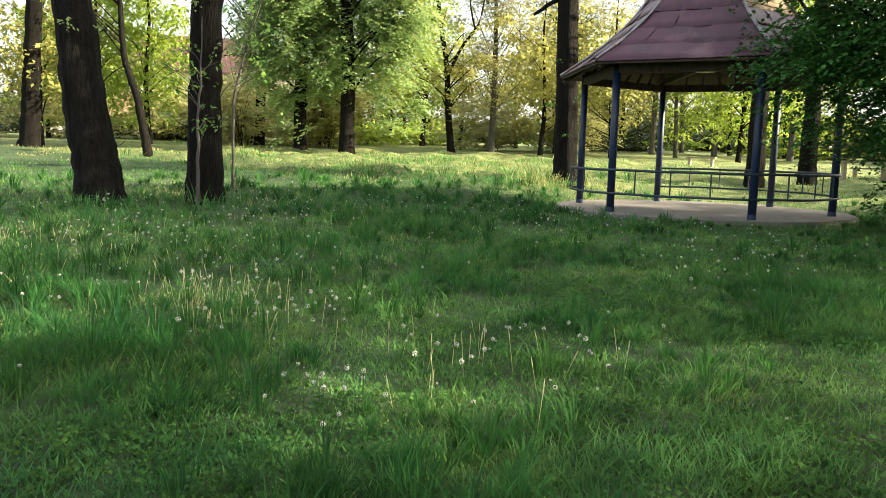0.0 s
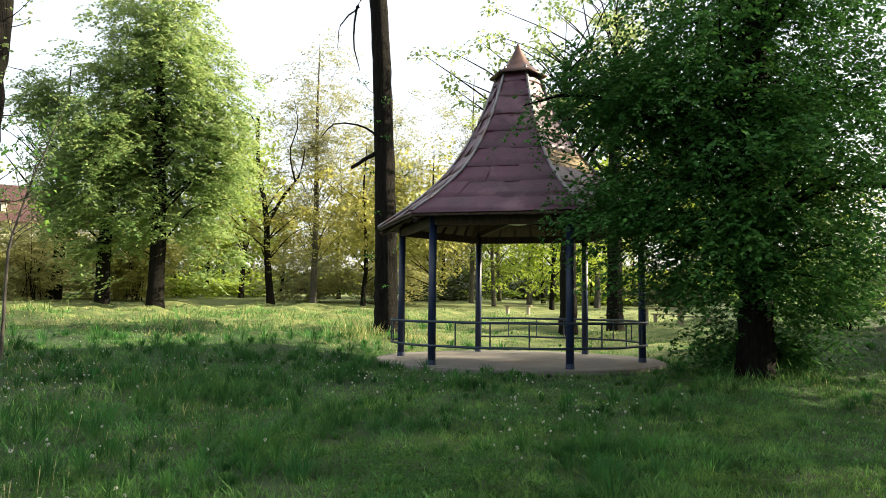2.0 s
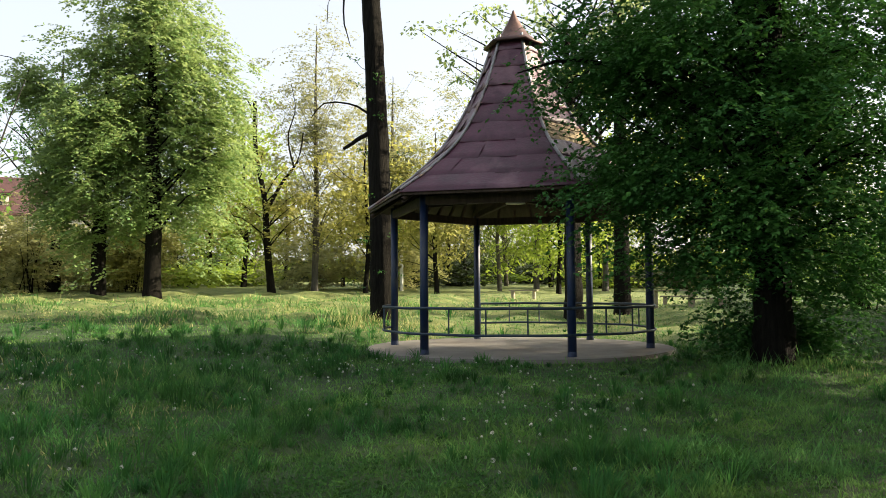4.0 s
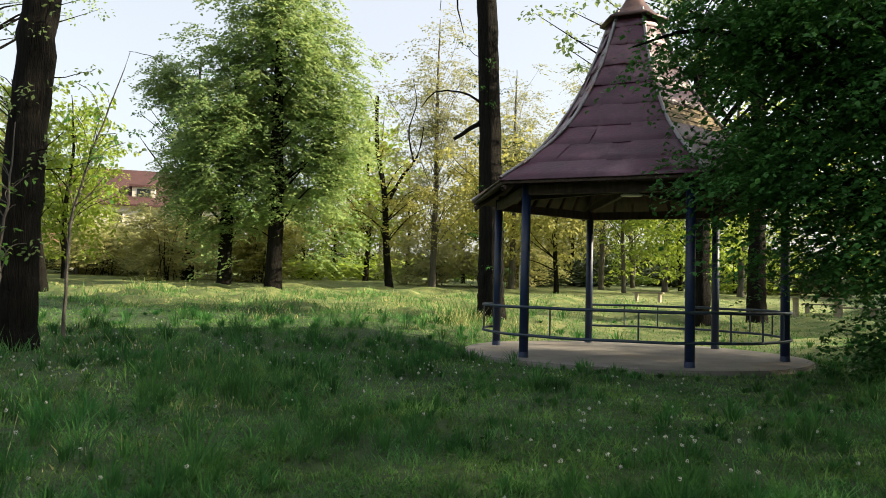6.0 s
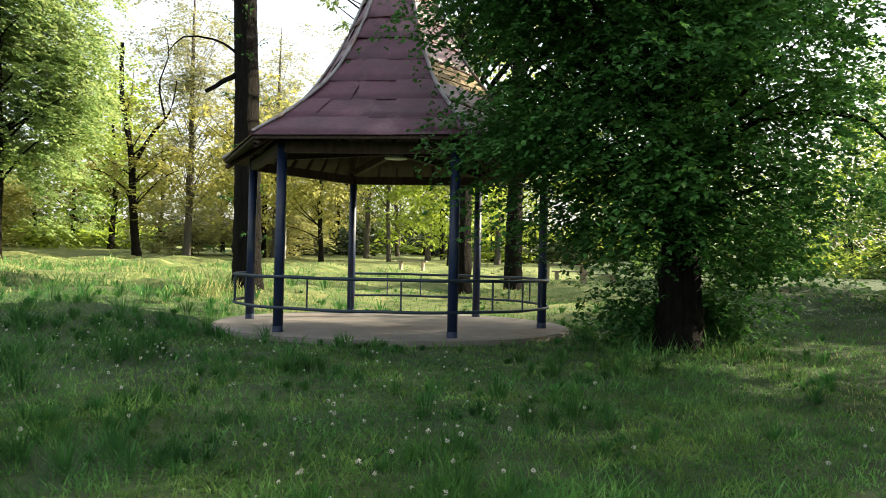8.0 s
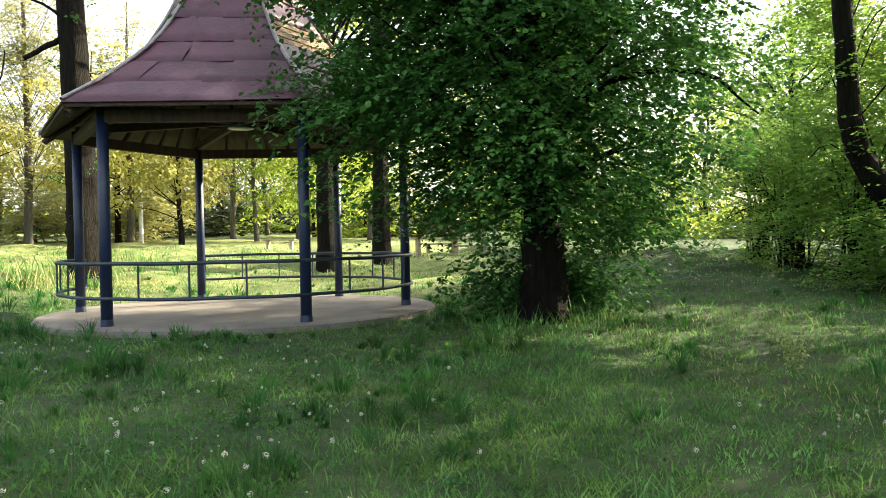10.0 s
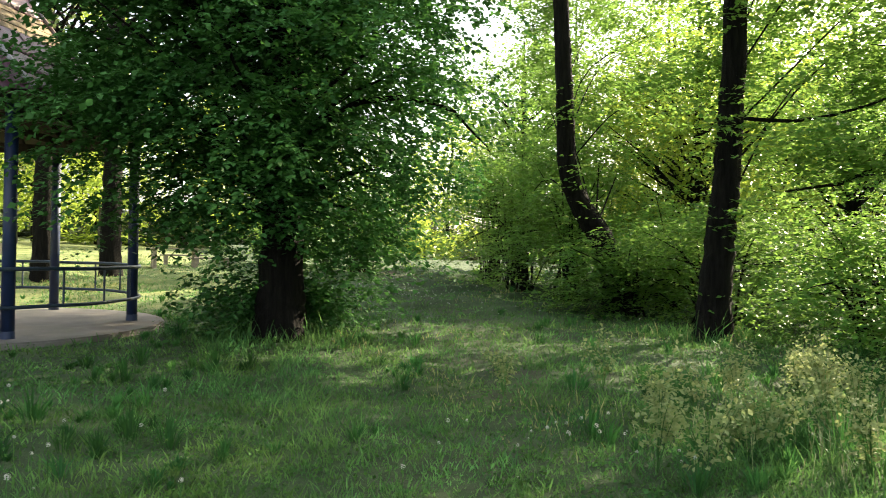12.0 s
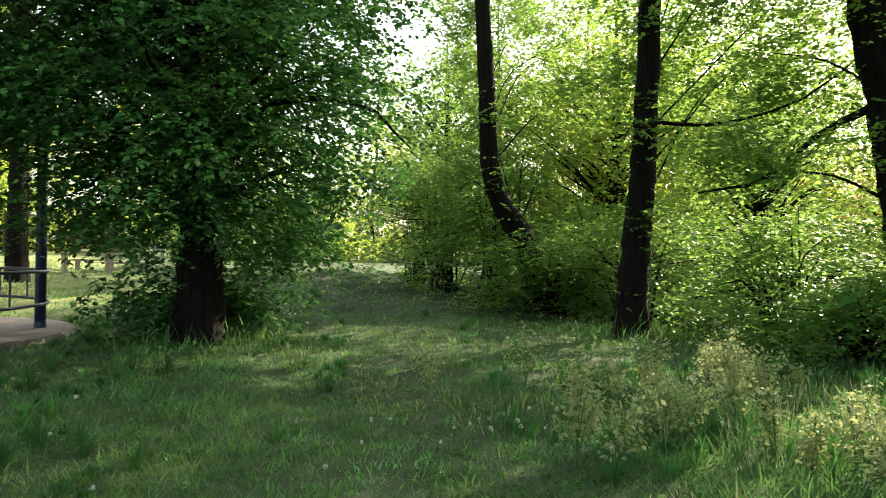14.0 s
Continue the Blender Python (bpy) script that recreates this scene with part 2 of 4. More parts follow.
def bend(points, steps, rng=None, jitter=0.0):
    """A smooth line through a few points."""
    p = np.asarray(points, float)
    t = np.linspace(0, len(p) - 1, steps)
    i = np.clip(t.astype(int), 0, len(p) - 2)
    u = (t - i)[:, None]
    m = np.gradient(p, axis=0)
    p0, p1, m0, m1 = p[i], p[i + 1], m[i], m[i + 1]
    q = (2 * u**3 - 3 * u**2 + 1) * p0 + (u**3 - 2 * u**2 + u) * m0 + (3 * u**2 - 2 * u**3) * p1 + (u**3 - u**2) * m1
    if rng is not None and jitter:
        q[1:-1] += rng.normal(0, jitter, q[1:-1].shape)
    return q


def leaves(rng, centres, spreads, per, size, flat=0.45, droop=0.3, narrow=0.62):
    """Single folded leaves in clumps round the centres."""
    c = np.repeat(np.asarray(centres, float), per, axis=0)
    s = np.repeat(np.asarray(spreads, float), per)[:, None]
    n = len(c)
    way = rng.normal(size=(n, 3))
    way /= np.linalg.norm(way, axis=1)[:, None]
    off = way * (rng.random((n, 1)) ** 0.5) * s
    off[:, 2] *= flat
    off[:, 2] -= droop * (off[:, 0] ** 2 + off[:, 1] ** 2) / (s[:, 0] + 1e-6) * 0.6
    p = c + off
    axis = off * np.array([1, 1, 0.3]) / (s + 1e-6) + rng.normal(0, 0.45, (n, 3)) + np.array([0, 0, -droop])
    axis /= np.linalg.norm(axis, axis=1)[:, None] + 1e-9
    up = rng.normal(0, 0.5, (n, 3)) + np.array([0, 0, 1.0])
    side = np.cross(axis, up)
    side /= np.linalg.norm(side, axis=1)[:, None] + 1e-9
    nor = np.cross(side, axis)
    ln = size * (0.65 + 0.7 * rng.random((n, 1)))
    w = ln * narrow * 0.5
    mid = p + axis * ln * 0.45 + nor * ln * 0.1
    v = np.stack([p, mid + side * w, p + axis * ln, mid - side * w], 1).reshape(-1, 3)
    return v, np.arange(4 * n).reshape(-1, 4)


def sprays(rng, centres, spreads, twigs, per, size, droop=0.3, narrow=0.74):
    """Twigs that fan outwards from each clump, with leaves set alternately along them."""
    c = np.asarray(centres, float)
    a = np.repeat(np.arctan2(c[:, 1], c[:, 0]), twigs) + rng.normal(0, 1.0, len(c) * twigs)
    s = np.repeat(np.asarray(spreads, float), twigs)
    d = np.stack([np.cos(a), np.sin(a), rng.normal(0.04, 0.2, len(a))], 1)
    foot = np.repeat(c, twigs, axis=0) + rng.normal(0, 0.36, (len(a), 3)) * s[:, None] * np.array([1, 1, 0.6]) - d * 0.5 * s[:, None]
    ln = s * (0.75 + 0.8 * rng.random(len(a)))
    u = (np.linspace(0.1, 1, per)[None] + rng.normal(0, 0.03, (len(a), per)))[..., None]
    p = foot[:, None] + d[:, None] * u * ln[:, None, None]
    p[..., 2] -= (droop * u[..., 0] ** 2) * ln[:, None]
    p = p.reshape(-1, 3)
    hand = np.where(np.arange(per) % 2, 1.0, -1.0)
    side = np.stack([-np.sin(a), np.cos(a), np.zeros(len(a))], 1)
    axis = (d[:, None] * 0.6 + side[:, None] * hand[None, :, None] * 0.75).reshape(-1, 3) + rng.normal(0, 0.24, (len(p), 3)) + np.array([0, 0, -0.9 * droop])
    axis /= np.linalg.norm(axis, axis=1)[:, None] + 1e-9
    across = np.cross(axis, rng.normal(0, 0.34, (len(p), 3)) + np.array([0, 0, 1.0]))
    across /= np.linalg.norm(across, axis=1)[:, None] + 1e-9
    nor = np.cross(across, axis)
    long = size * (0.6 + 0.75 * rng.random((len(p), 1)))
    mid = p + axis * long * 0.42 + nor * long * 0.08
    w = across * long * narrow * 0.5
    v = np.stack([p, mid + w, p + axis * long, mid - w], 1).reshape(-1, 3)
    return v, np.arange(len(v)).reshape(-1, 4)


def boughs(rng, spine, spine_r, centres, sides=5, thick=0.35, low=0.15, rise=0.7):
    """One curved limb from the trunk's line to each clump."""
    out = []
    zs = spine[:, 2]
    for c in centres:
        dist = math.hypot(c[0] - spine[-1][0], c[1] - spine[-1][1])
        z = min(max(c[2] - rise * dist, zs[0] + low * (zs[-1] - zs[0])), zs[-1] - 0.02)
        k = int(np.argmin(np.abs(zs - z)))
        a = spine[k]
        m = (a + c) / 2 + np.array([0, 0, 0.12 * dist]) + rng.normal(0, 0.05 * dist + 0.02, 3)
        r = min(spine_r[k] * thick, 0.018 + 0.016 * np.linalg.norm(c - a))
        out.append(tube(bend([a, m, c], 7), np.linspace(r, 0.008, 7), sides))
    return out


def clumps_in(rng, n, centre, size, power=0.4, low=-1.0, lump=0.25):
    """Clump places in an uneven egg, most of them towards its skin."""
    d = rng.normal(size=(n, 3))
    d /= np.linalg.norm(d, axis=1)[:, None]
    d[:, 2] = np.maximum(d[:, 2], low)
    uneven = 1 + lump * np.sin(3 * np.arctan2(d[:, 1], d[:, 0]) + 4 * d[:, 2] + rng.random() * 6) * 0.6 + lump * (rng.random(n) - 0.5)
    return np.asarray(centre) + d * (rng.random((n, 1)) ** power) * np.asarray(size) * uneven[:, None]


def tree(name, label, seed, base, spine, radii, crown, bark, leaf, size=0.12, per=60, spread=0.6, group="", category="tree", droop=0.3, flat=0.45, extra=(), forks=(), sides=22, thick=0.3, limbs=60, rise=0.7, bare=None):
    """A tapered trunk with limbs and a crown of leaf clumps. spine and crown are given from the base."""
    rng = np.random.default_rng(seed)
    root = thing(name, pose(base[0], base[1], base[2] + float(climb(base[0], base[1]))), label, category, group)
    rings = 2 * sides + 4
    line = bend(spine, rings, rng, 0.012)
    line[0, 2] = -0.15
    rad = np.interp(np.linspace(0, 1, rings), np.linspace(0, 1, len(radii)), radii)
    rad = rad * (1 + 0.2 * np.exp(-np.maximum(line[:, 2], 0) / 0.25))
    wood = [tube(line, rad, sides, rng, 0.09)]
    for points, r0, r1 in forks:
        wood.append(tube(bend(points, 9, rng, 0.015), np.linspace(r0, r1, 9), 7, rng, 0.12))
    pts = np.concatenate([clumps_in(rng, *c) for c in crown]) if crown else np.zeros((0, 3))
    pts = pts[pts[:, 2] > 0.25] if len(pts) else pts
    if bare:
        pts = pts[~((pts[:, 2] < bare[1]) & (np.abs(pts[:, 0]) < bare[0]) & (pts[:, 1] < 0.4))]
    if len(pts):
        held = pts[pts[:, 2] > 1.3]
        wood += boughs(rng, line, rad, held[:: max(1, len(held) // limbs)], thick=thick, rise=rise)
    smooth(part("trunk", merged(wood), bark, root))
    if len(pts):
        sp = spread * (0.7 + 0.6 * rng.random(len(pts)))
        bits = [sprays(rng, pts, sp, *per, size, droop) if isinstance(per, tuple) else leaves(rng, pts, sp, per, size, flat, droop)]
        for e in extra:
            bits.append(leaves(rng, *e))
        part("crown", merged(bits), leaf, root)
    return root


def box(bm, x0, y0, z0, x1, y1, z1, bevel=0.0):
    g = bmesh.ops.create_cube(bm, size=1.0)
    bmesh.ops.scale(bm, vec=(x1 - x0, y1 - y0, z1 - z0), verts=g["verts"])
    bmesh.ops.translate(bm, vec=((x0 + x1) / 2, (y0 + y1) / 2, (z0 + z1) / 2), verts=g["verts"])
    if bevel:
        bmesh.ops.bevel(bm, geom=list({e for v in g["verts"] for e in v.link_edges}), offset=bevel, segments=2, affect="EDGES")
    return bm


def solid(*a, bevel=0.01):
    return box(bmesh.new(), *a, bevel=bevel)


def beam(a, b, w, h):
    """A squared timber from a to b."""
    a, b = Vector(a), Vector(b)
    bm = solid(-w / 2, 0, -h / 2, w / 2, (b - a).length, h / 2, bevel=0.008)
    d = (b - a).normalized()
    s = d.cross(Vector((0, 0, 1)))
    s = s.normalized() if s.length > 1e-4 else Vector((1, 0, 0))
    u = s.cross(d)
    m = Matrix((( s.x, d.x, u.x, a.x), (s.y, d.y, u.y, a.y), (s.z, d.z, u.z, a.z), (0, 0, 0, 1)))
    bm.transform(m)
    return bm


def ring_rod(points, r, sides=8):
    return tube(points, [r] * len(points), sides)


# ---- ground ----
def climb(x, y):
    """The meadow climbs gently towards the far hedge and wood."""
    u = (-0.0193 * np.asarray(x, float) + 0.0283 * np.asarray(y, float) + 0.14) / 0.08
    return np.minimum(0.08 * np.log1p(np.exp(np.clip(u, -30, 30))), 3.0) * np.clip((np.hypot(x, y) - 3.6) / 3.0, 0, 1)


PATH = np.array([(2.6, -24.0), (2.9, -17.5), (3.4, -13.0), (5.9, -8.0), (8.2, -2.5), (9.6, 4.0), (12.0, 13.0), (16.0, 30.0)])


def path_distance(x, y):
    d = np.full(np.shape(x), 1e9)
    for a, b in zip(PATH[:-1], PATH[1:]):
        ab = b - a
        t = np.clip(((x - a[0]) * ab[0] + (y - a[1]) * ab[1]) / (ab @ ab), 0, 1)
        d = np.minimum(d, np.hypot(x - a[0] - t * ab[0], y - a[1] - t * ab[1]))
    return d


def lumps(x, y, s):
    return (np.sin(1.3 * x / s + 0.7 * y / s + 1.0) * np.sin(0.9 * y / s - 0.5 * x / s + 2.1) + 0.6 * np.sin(2.7 * x / s - 1.9 * y / s) * np.sin(2.3 * y / s + 1.1 * x / s + 0.4)) / 1.6


def bare_earth(x, y):
    spots = sum(np.exp(-((x - a) ** 2 / w + (y - b) ** 2 / (0.45 * w))) for a, b, w in ((2.55, -16.25, 0.16), (2.2, -15.25, 0.09), (3.1, -15.7, 0.14), (3.4, -16.4, 0.2), (6.9, -6.5, 0.12), (7.8, -6.9, 0.12)))
    return 0.9 * np.clip(spots, 0, 1) + np.clip(1.15 - path_distance(x, y), 0, 1) * np.clip(2.4 * lumps(x + 0.6, y, 0.55) - 0.5, 0, 1) * np.clip(np.abs(y + 8) / 4 - 0.6, 0.45, 1)


def ground_height(x, y):
    r = np.hypot(x, y)
    calm = np.clip((r - 4.0) / 5.0, 0, 1)
    near = np.clip((r - 3.8) / 1.5, 0, 1) * np.clip((22 - r) / 5, 0, 1)
    return calm * (0.05 * lumps(x, y, 2.2) + 0.025 * lumps(x + 7, y, 0.7) + 0.3 * np.clip((y + 2) / 6, 0, 1) * np.clip(lumps(x - 2, 1.9 * y, 2.2) + 0.45 * lumps(x, 2.2 * y, 0.9), -0.3, 1) * np.clip((40 - r) / 10, 0, 1)) + near * (0.028 * lumps(x + 2, y + 3, 0.33) + 0.016 * lumps(x - 5, y, 0.17)) + climb(x, y) - 0.02


def build_ground():
    def axis(lo, hi):
        near = np.arange(lo, hi, 0.2)
        far = np.array([4, 9, 18, 35, 70, 150, 320, 700, 1500, 2500.0])
        return np.concatenate([lo - far[::-1], near, hi + far])
    xs, ys = axis(-24, 22), axis(-24, 24)
    gx, gy = np.meshgrid(xs, ys, indexing="ij")
    v = np.stack([gx, gy, ground_height(gx, gy)], -1).reshape(-1, 3)
    nx, ny = gx.shape
    i, j = np.meshgrid(np.arange(nx - 1), np.arange(ny - 1), indexing="ij")
    f = np.stack([i * ny + j, (i + 1) * ny + j, (i + 1) * ny + j + 1, i * ny + j + 1], -1).reshape(-1, 4)
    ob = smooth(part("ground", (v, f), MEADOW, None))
    worn = np.clip(0.35 * np.clip(1.1 - path_distance(v[:, 0], v[:, 1]), 0, 1) + bare_earth(v[:, 0], v[:, 1]), 0, 1.2)
    at = ob.data.attributes.new("worn", "FLOAT", "POINT")
    at.data.foreach_set("value", worn.astype(np.float32))
    # covers the sunlit stretch of seeding grass, stopping short of the shaded lawn
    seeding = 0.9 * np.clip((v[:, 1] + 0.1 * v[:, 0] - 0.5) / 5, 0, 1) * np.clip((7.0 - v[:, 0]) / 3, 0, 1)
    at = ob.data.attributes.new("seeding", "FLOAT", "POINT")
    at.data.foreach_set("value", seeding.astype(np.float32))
    return tagged(ob, "green park meadow with a trodden earth track", "ground", kind="structure")


build_ground()


# ---- gazebo ----
POST_R, PLATFORM_R, FLOOR_Z = 2.9, 3.42, 0.06
PROFILE = [(3.53, 3.25), (2.93, 3.62), (2.36, 4.02), (1.86, 4.45), (1.47, 4.92), (1.17, 5.38), (0.93, 5.84), (0.73, 6.3), (0.58, 6.7), (0.47, 7.04)]


def round_at(deg, r, z):
    return (r * math.cos(radians(deg)), r * math.sin(radians(deg)), z)


def gazebo():
    rng = np.random.default_rng(5)
    root = thing("gazebo", pose(0, 0, 0), "hexagonal park gazebo with flared wine-red roof and navy posts", "gazebo")
    # round concrete floor with a worn rim
    bm = bmesh.new()
    bmesh.ops.create_cone(bm, cap_ends=True, segments=72, radius1=PLATFORM_R + 0.03, radius2=PLATFORM_R, depth=0.3)
    bmesh.ops.translate(bm, vec=(0, 0, FLOOR_Z - 0.15), verts=bm.verts)
    for v in bm.verts:
        w = 1 + 0.008 * math.sin(5 * math.atan2(v.co.y, v.co.x)) + 0.006 * (rng.random() - 0.5)
        v.co.x *= w
        v.co.y *= w
    bmesh.ops.bevel(bm, geom=[e for e in bm.edges if all(v.co.z > FLOOR_Z - 0.01 for v in e.verts)], offset=0.025, segments=2, affect="EDGES")
    part("platform", bm, CONCRETE, root, "round cracked concrete floor slab")
    for k in range(6):
        a = 60 * k
        bm = bmesh.new()
        bmesh.ops.create_cone(bm, cap_ends=True, segments=20, radius1=0.085, radius2=0.082, depth=3.22)
        bmesh.ops.translate(bm, vec=round_at(a, POST_R, FLOOR_Z + 1.6), verts=bm.verts)
        post = smooth(part("post", bm, PAINT, root, "round navy painted steel post"))
        bm = bmesh.new()
        bmesh.ops.create_cone(bm, cap_ends=True, segments=20, radius1=0.094, radius2=0.088, depth=0.1)
        bmesh.ops.translate(bm, vec=round_at(a, POST_R, FLOOR_Z + 0.05), verts=bm.verts)
        part("collar", bm, PAINT, post)
    # rails run outside the posts from one side of the entrance to the other
    turn = np.linspace(118, -188, 70)
    for z, r in ((0.975, 0.028), (0.47, 0.026)):
        smooth(part("rail", ring_rod([round_at(a, POST_R + 0.11, z + 0.004 * math.sin(a * 0.21)) for a in turn], r), RAIL_PAINT, root, "bent steel tube rail"))
    for a in (118, -188):
        smooth(part("rail_end", ring_rod([round_at(a, POST_R + 0.11, z) for z in (0.455, 0.7, 0.985)], 0.026), RAIL_PAINT, root))
    for bay in (60, 0, -60, -120, -180):
        for step in (13.5, 28, 43):
            a = bay + step
            smooth(part("baluster", ring_rod([round_at(a, POST_R + 0.11, z) for z in (0.47, 0.7, 0.975)], 0.016), RAIL_PAINT, root))
    # timber ring, rafters and struts
    for k in range(6):
        a, b = 60 * k, 60 * k + 60
        part("ring_beam", beam(round_at(a, POST_R, 3.12), round_at(b, POST_R, 3.12), 0.12, 0.18), TIMBER, root, "dark stained ring beam")
        part("ring_beam", beam(round_at(a, 2.0, 3.6), round_at(b, 2.0, 3.6), 0.1, 0.12), TIMBER, root)
        part("tie_beam", beam(round_at(a, POST_R, 3.28), round_at(a, 0.12, 3.42), 0.1, 0.14), TIMBER, root)
        pts = [round_at(a, r - 0.06, z - 0.16) for r, z in PROFILE]
        part("rafter", tube(pts, [0.055] * len(pts), 6), TIMBER, root)
        part("fascia", beam(round_at(a, PROFILE[0][0] - 0.03, 3.205), round_at(b, PROFILE[0][0] - 0.03, 3.205), 0.035, 0.055), TIMBER, root, "weathered eave board")
        for t in (0.2, 0.35, 0.5, 0.65, 0.8):
            lo = Vector(round_at(a, POST_R, 3.2)).lerp(Vector(round_at(b, POST_R, 3.2)), t)
            hi = Vector(round_at(a, 2.35, 3.78)).lerp(Vector(round_at(b, 2.35, 3.78)), t)
            part("jack_rafter", beam(lo, hi, 0.06, 0.08), TIMBER, root)
    # boarded roof deck, one face at a time
    for k in range(6):
        v, f = [], []
        for r, z in PROFILE:
            for a in (60 * k, 60 * k + 60):
                v.append(round_at(a, r - 0.02, z - 0.035))
        for r, z in PROFILE:
            for a in (60 * k, 60 * k + 60):
                v.append(round_at(a, r - 0.03, z - 0.075))
        n = 2 * len(PROFILE)
        for i in range(len(PROFILE) - 1):
            f += [(2 * i, 2 * i + 1, 2 * i + 3, 2 * i + 2), (n + 2 * i, n + 2 * i + 2, n + 2 * i + 3, n + 2 * i + 1)]
        f.append((0, n, n + 1, 1))
        part("roof_deck", (np.array(v), np.array(f)), BOARDS, root, "bare boarding under the roof")
    # sunlit patch of roof: one course of pale boards, sunlight put into their colour
    (r0, z0), (r1, z1) = PROFILE[3], PROFILE[4]
    for j in range(4):
        s0, s1 = j / 4 + 0.015, (j + 1) / 4 - 0.015
        corner = [Vector(round_at(a, r0 + (r1 - r0) * q, z0 + (z1 - z0) * q)) for a, q in ((300, s0), (360, s0), (360, s1), (300, s1))]
        out = Vector((math.cos(radians(330)), math.sin(radians(330)), 0.8)).normalized()
        bm = bmesh.new()
        low, top = [bm.verts.new(p - out * 0.015) for p in corner], [bm.verts.new(p + out * (0.004 + 0.003 * (j % 2))) for p in corner]
        bm.faces.new(top)
        bm.faces.new(low[::-1])
        for q in range(4):
            bm.faces.new((low[q], low[(q + 1) % 4], top[(q + 1) % 4], top[q]))
        part("pale_board", bm, PALE_BOARDS, root, "pale roof board standing in for a sunlit patch")
    # overlapping roofing sheets in staggered courses
    for k in range(6):
        for i in range(len(PROFILE) - 1):
            (r0, z0), (r1, z1) = PROFILE[i], PROFILE[i + 1]
            wide = r0
            count = 3 if wide > 2.2 else 2 if wide > 0.9 else 1
            shift = (0.5 if i % 2 else 0.0) + 0.12 * (rng.random() - 0.5)
            cuts = [0.0] + [min(max((j + shift) / count, 0.12), 0.88) for j in range(0 if i % 2 else 1, count)] + [1.0]
            for c0, c1 in zip(cuts[:-1], cuts[1:]):
                if c1 - c0 < 0.1 or (k == 5 and i == 3):
                    continue
                v, nu, nv = [], 5, 3
                bow = rng.random(3)
                lap = 0.008 * rng.random()
                for lift in (0.0, -0.012):
                    for jv in range(nv + 1):
                        s = jv / nv
                        over = 0.035 if jv == 0 else 0.0
                        for ju in range(nu + 1):
                            u = c0 + (c1 - c0) * ju / nu + (-0.004 if ju == 0 else 0.004 if ju == nu else 0)
                            r, z = r0 + (r1 - r0) * s, z0 + (z1 - z0) * s
                            p = Vector(round_at(60 * k, r, z)).lerp(Vector(round_at(60 * k + 60, r, z)), u)
                            mid = Vector((math.cos(radians(60 * k + 30)), math.sin(radians(60 * k + 30)), 0))
                            h = lap + 0.011 * (1 - s) + 0.018 * math.sin(6 * u + 9 * bow[0]) * math.sin(3 * s + 6 * bow[1]) + 0.008 * (rng.random() - 0.5) * (lift == 0.0)
                            p = p + mid * (h + lift + over * 0.5) + Vector((0, 0, h * 0.7 + lift - over * 0.6))
                            v.append(tuple(p))
                m = nu + 1
                f = [(a * m + b, a * m + b + 1, (a + 1) * m + b + 1, (a + 1) * m + b) for a in range(nv) for b in range(nu)]
                o = m * (nv + 1)
                f += [tuple(o + q for q in reversed(face)) for face in f]
                f += [(b, o + b, o + b + 1, b + 1) for b in range(nu)]
                smooth(part("roof_sheet", (np.array(v), np.array(f)), ROOFING, root))
        pts = [round_at(60 * k, r + 0.02, z + 0.03) for r, z in PROFILE]
        smooth(part("hip_cap", tube(bend(pts, 30), np.full(30, 0.035), 6), HIP_METAL, root, "pale metal strip along the roof hip"))
    # the little cap with its point
    cap = [(0.72, 6.92), (0.5, 7.04), (0.33, 7.19), (0.19, 7.4), (0.08, 7.6), (0.02, 7.76)]
    v = [round_at(60 * j, r, z) for r, z in cap for j in range(6)]
    f = [(i * 6 + j, i * 6 + (j + 1) % 6, (i + 1) * 6 + (j + 1) % 6, (i + 1) * 6 + j) for i in range(len(cap) - 1) for j in range(6)]
    v += [round_at(60 * j, 0.7, 6.88) for j in range(6)] + [round_at(60 * j, 0.3, 7.02) for j in range(6)]
    o = 6 * len(cap)
    f += [(j, o + j, o + (j + 1) % 6, (j + 1) % 6) for j in range(6)] + [(o + j, o + 6 + j, o + 6 + (j + 1) % 6, o + (j + 1) % 6) for j in range(6)]
    part("roof_cap", (np.array(v), np.array(f)), CAP_METAL, root, "pointed rusty sheet-metal roof cap")
    return root


def gazebo_lamp():
    root = thing("ceiling_lamp", pose(0, 0, 3.3), "unlit round white enamel lamp under the gazebo roof", "lamp")
    bm = bmesh.new()
    for r0, r1, d, z in ((0.23, 0.21, 0.03, 0.0), (0.2, 0.1, 0.07, 0.05)):
        g = bmesh.ops.create_cone(bm, cap_ends=True, segments=28, radius1=r0, radius2=r1, depth=d)
        bmesh.ops.translate(bm, vec=(0, 0, z), verts=g["verts"])
    smooth(part("shade", bm, WHITE_ENAMEL, root))
    smooth(part("stem", tube([(0, 0, 0.07), (0, 0, 0.2)], [0.02, 0.02], 8), TIMBER, root))
    return root


gazebo()
gazebo_lamp()


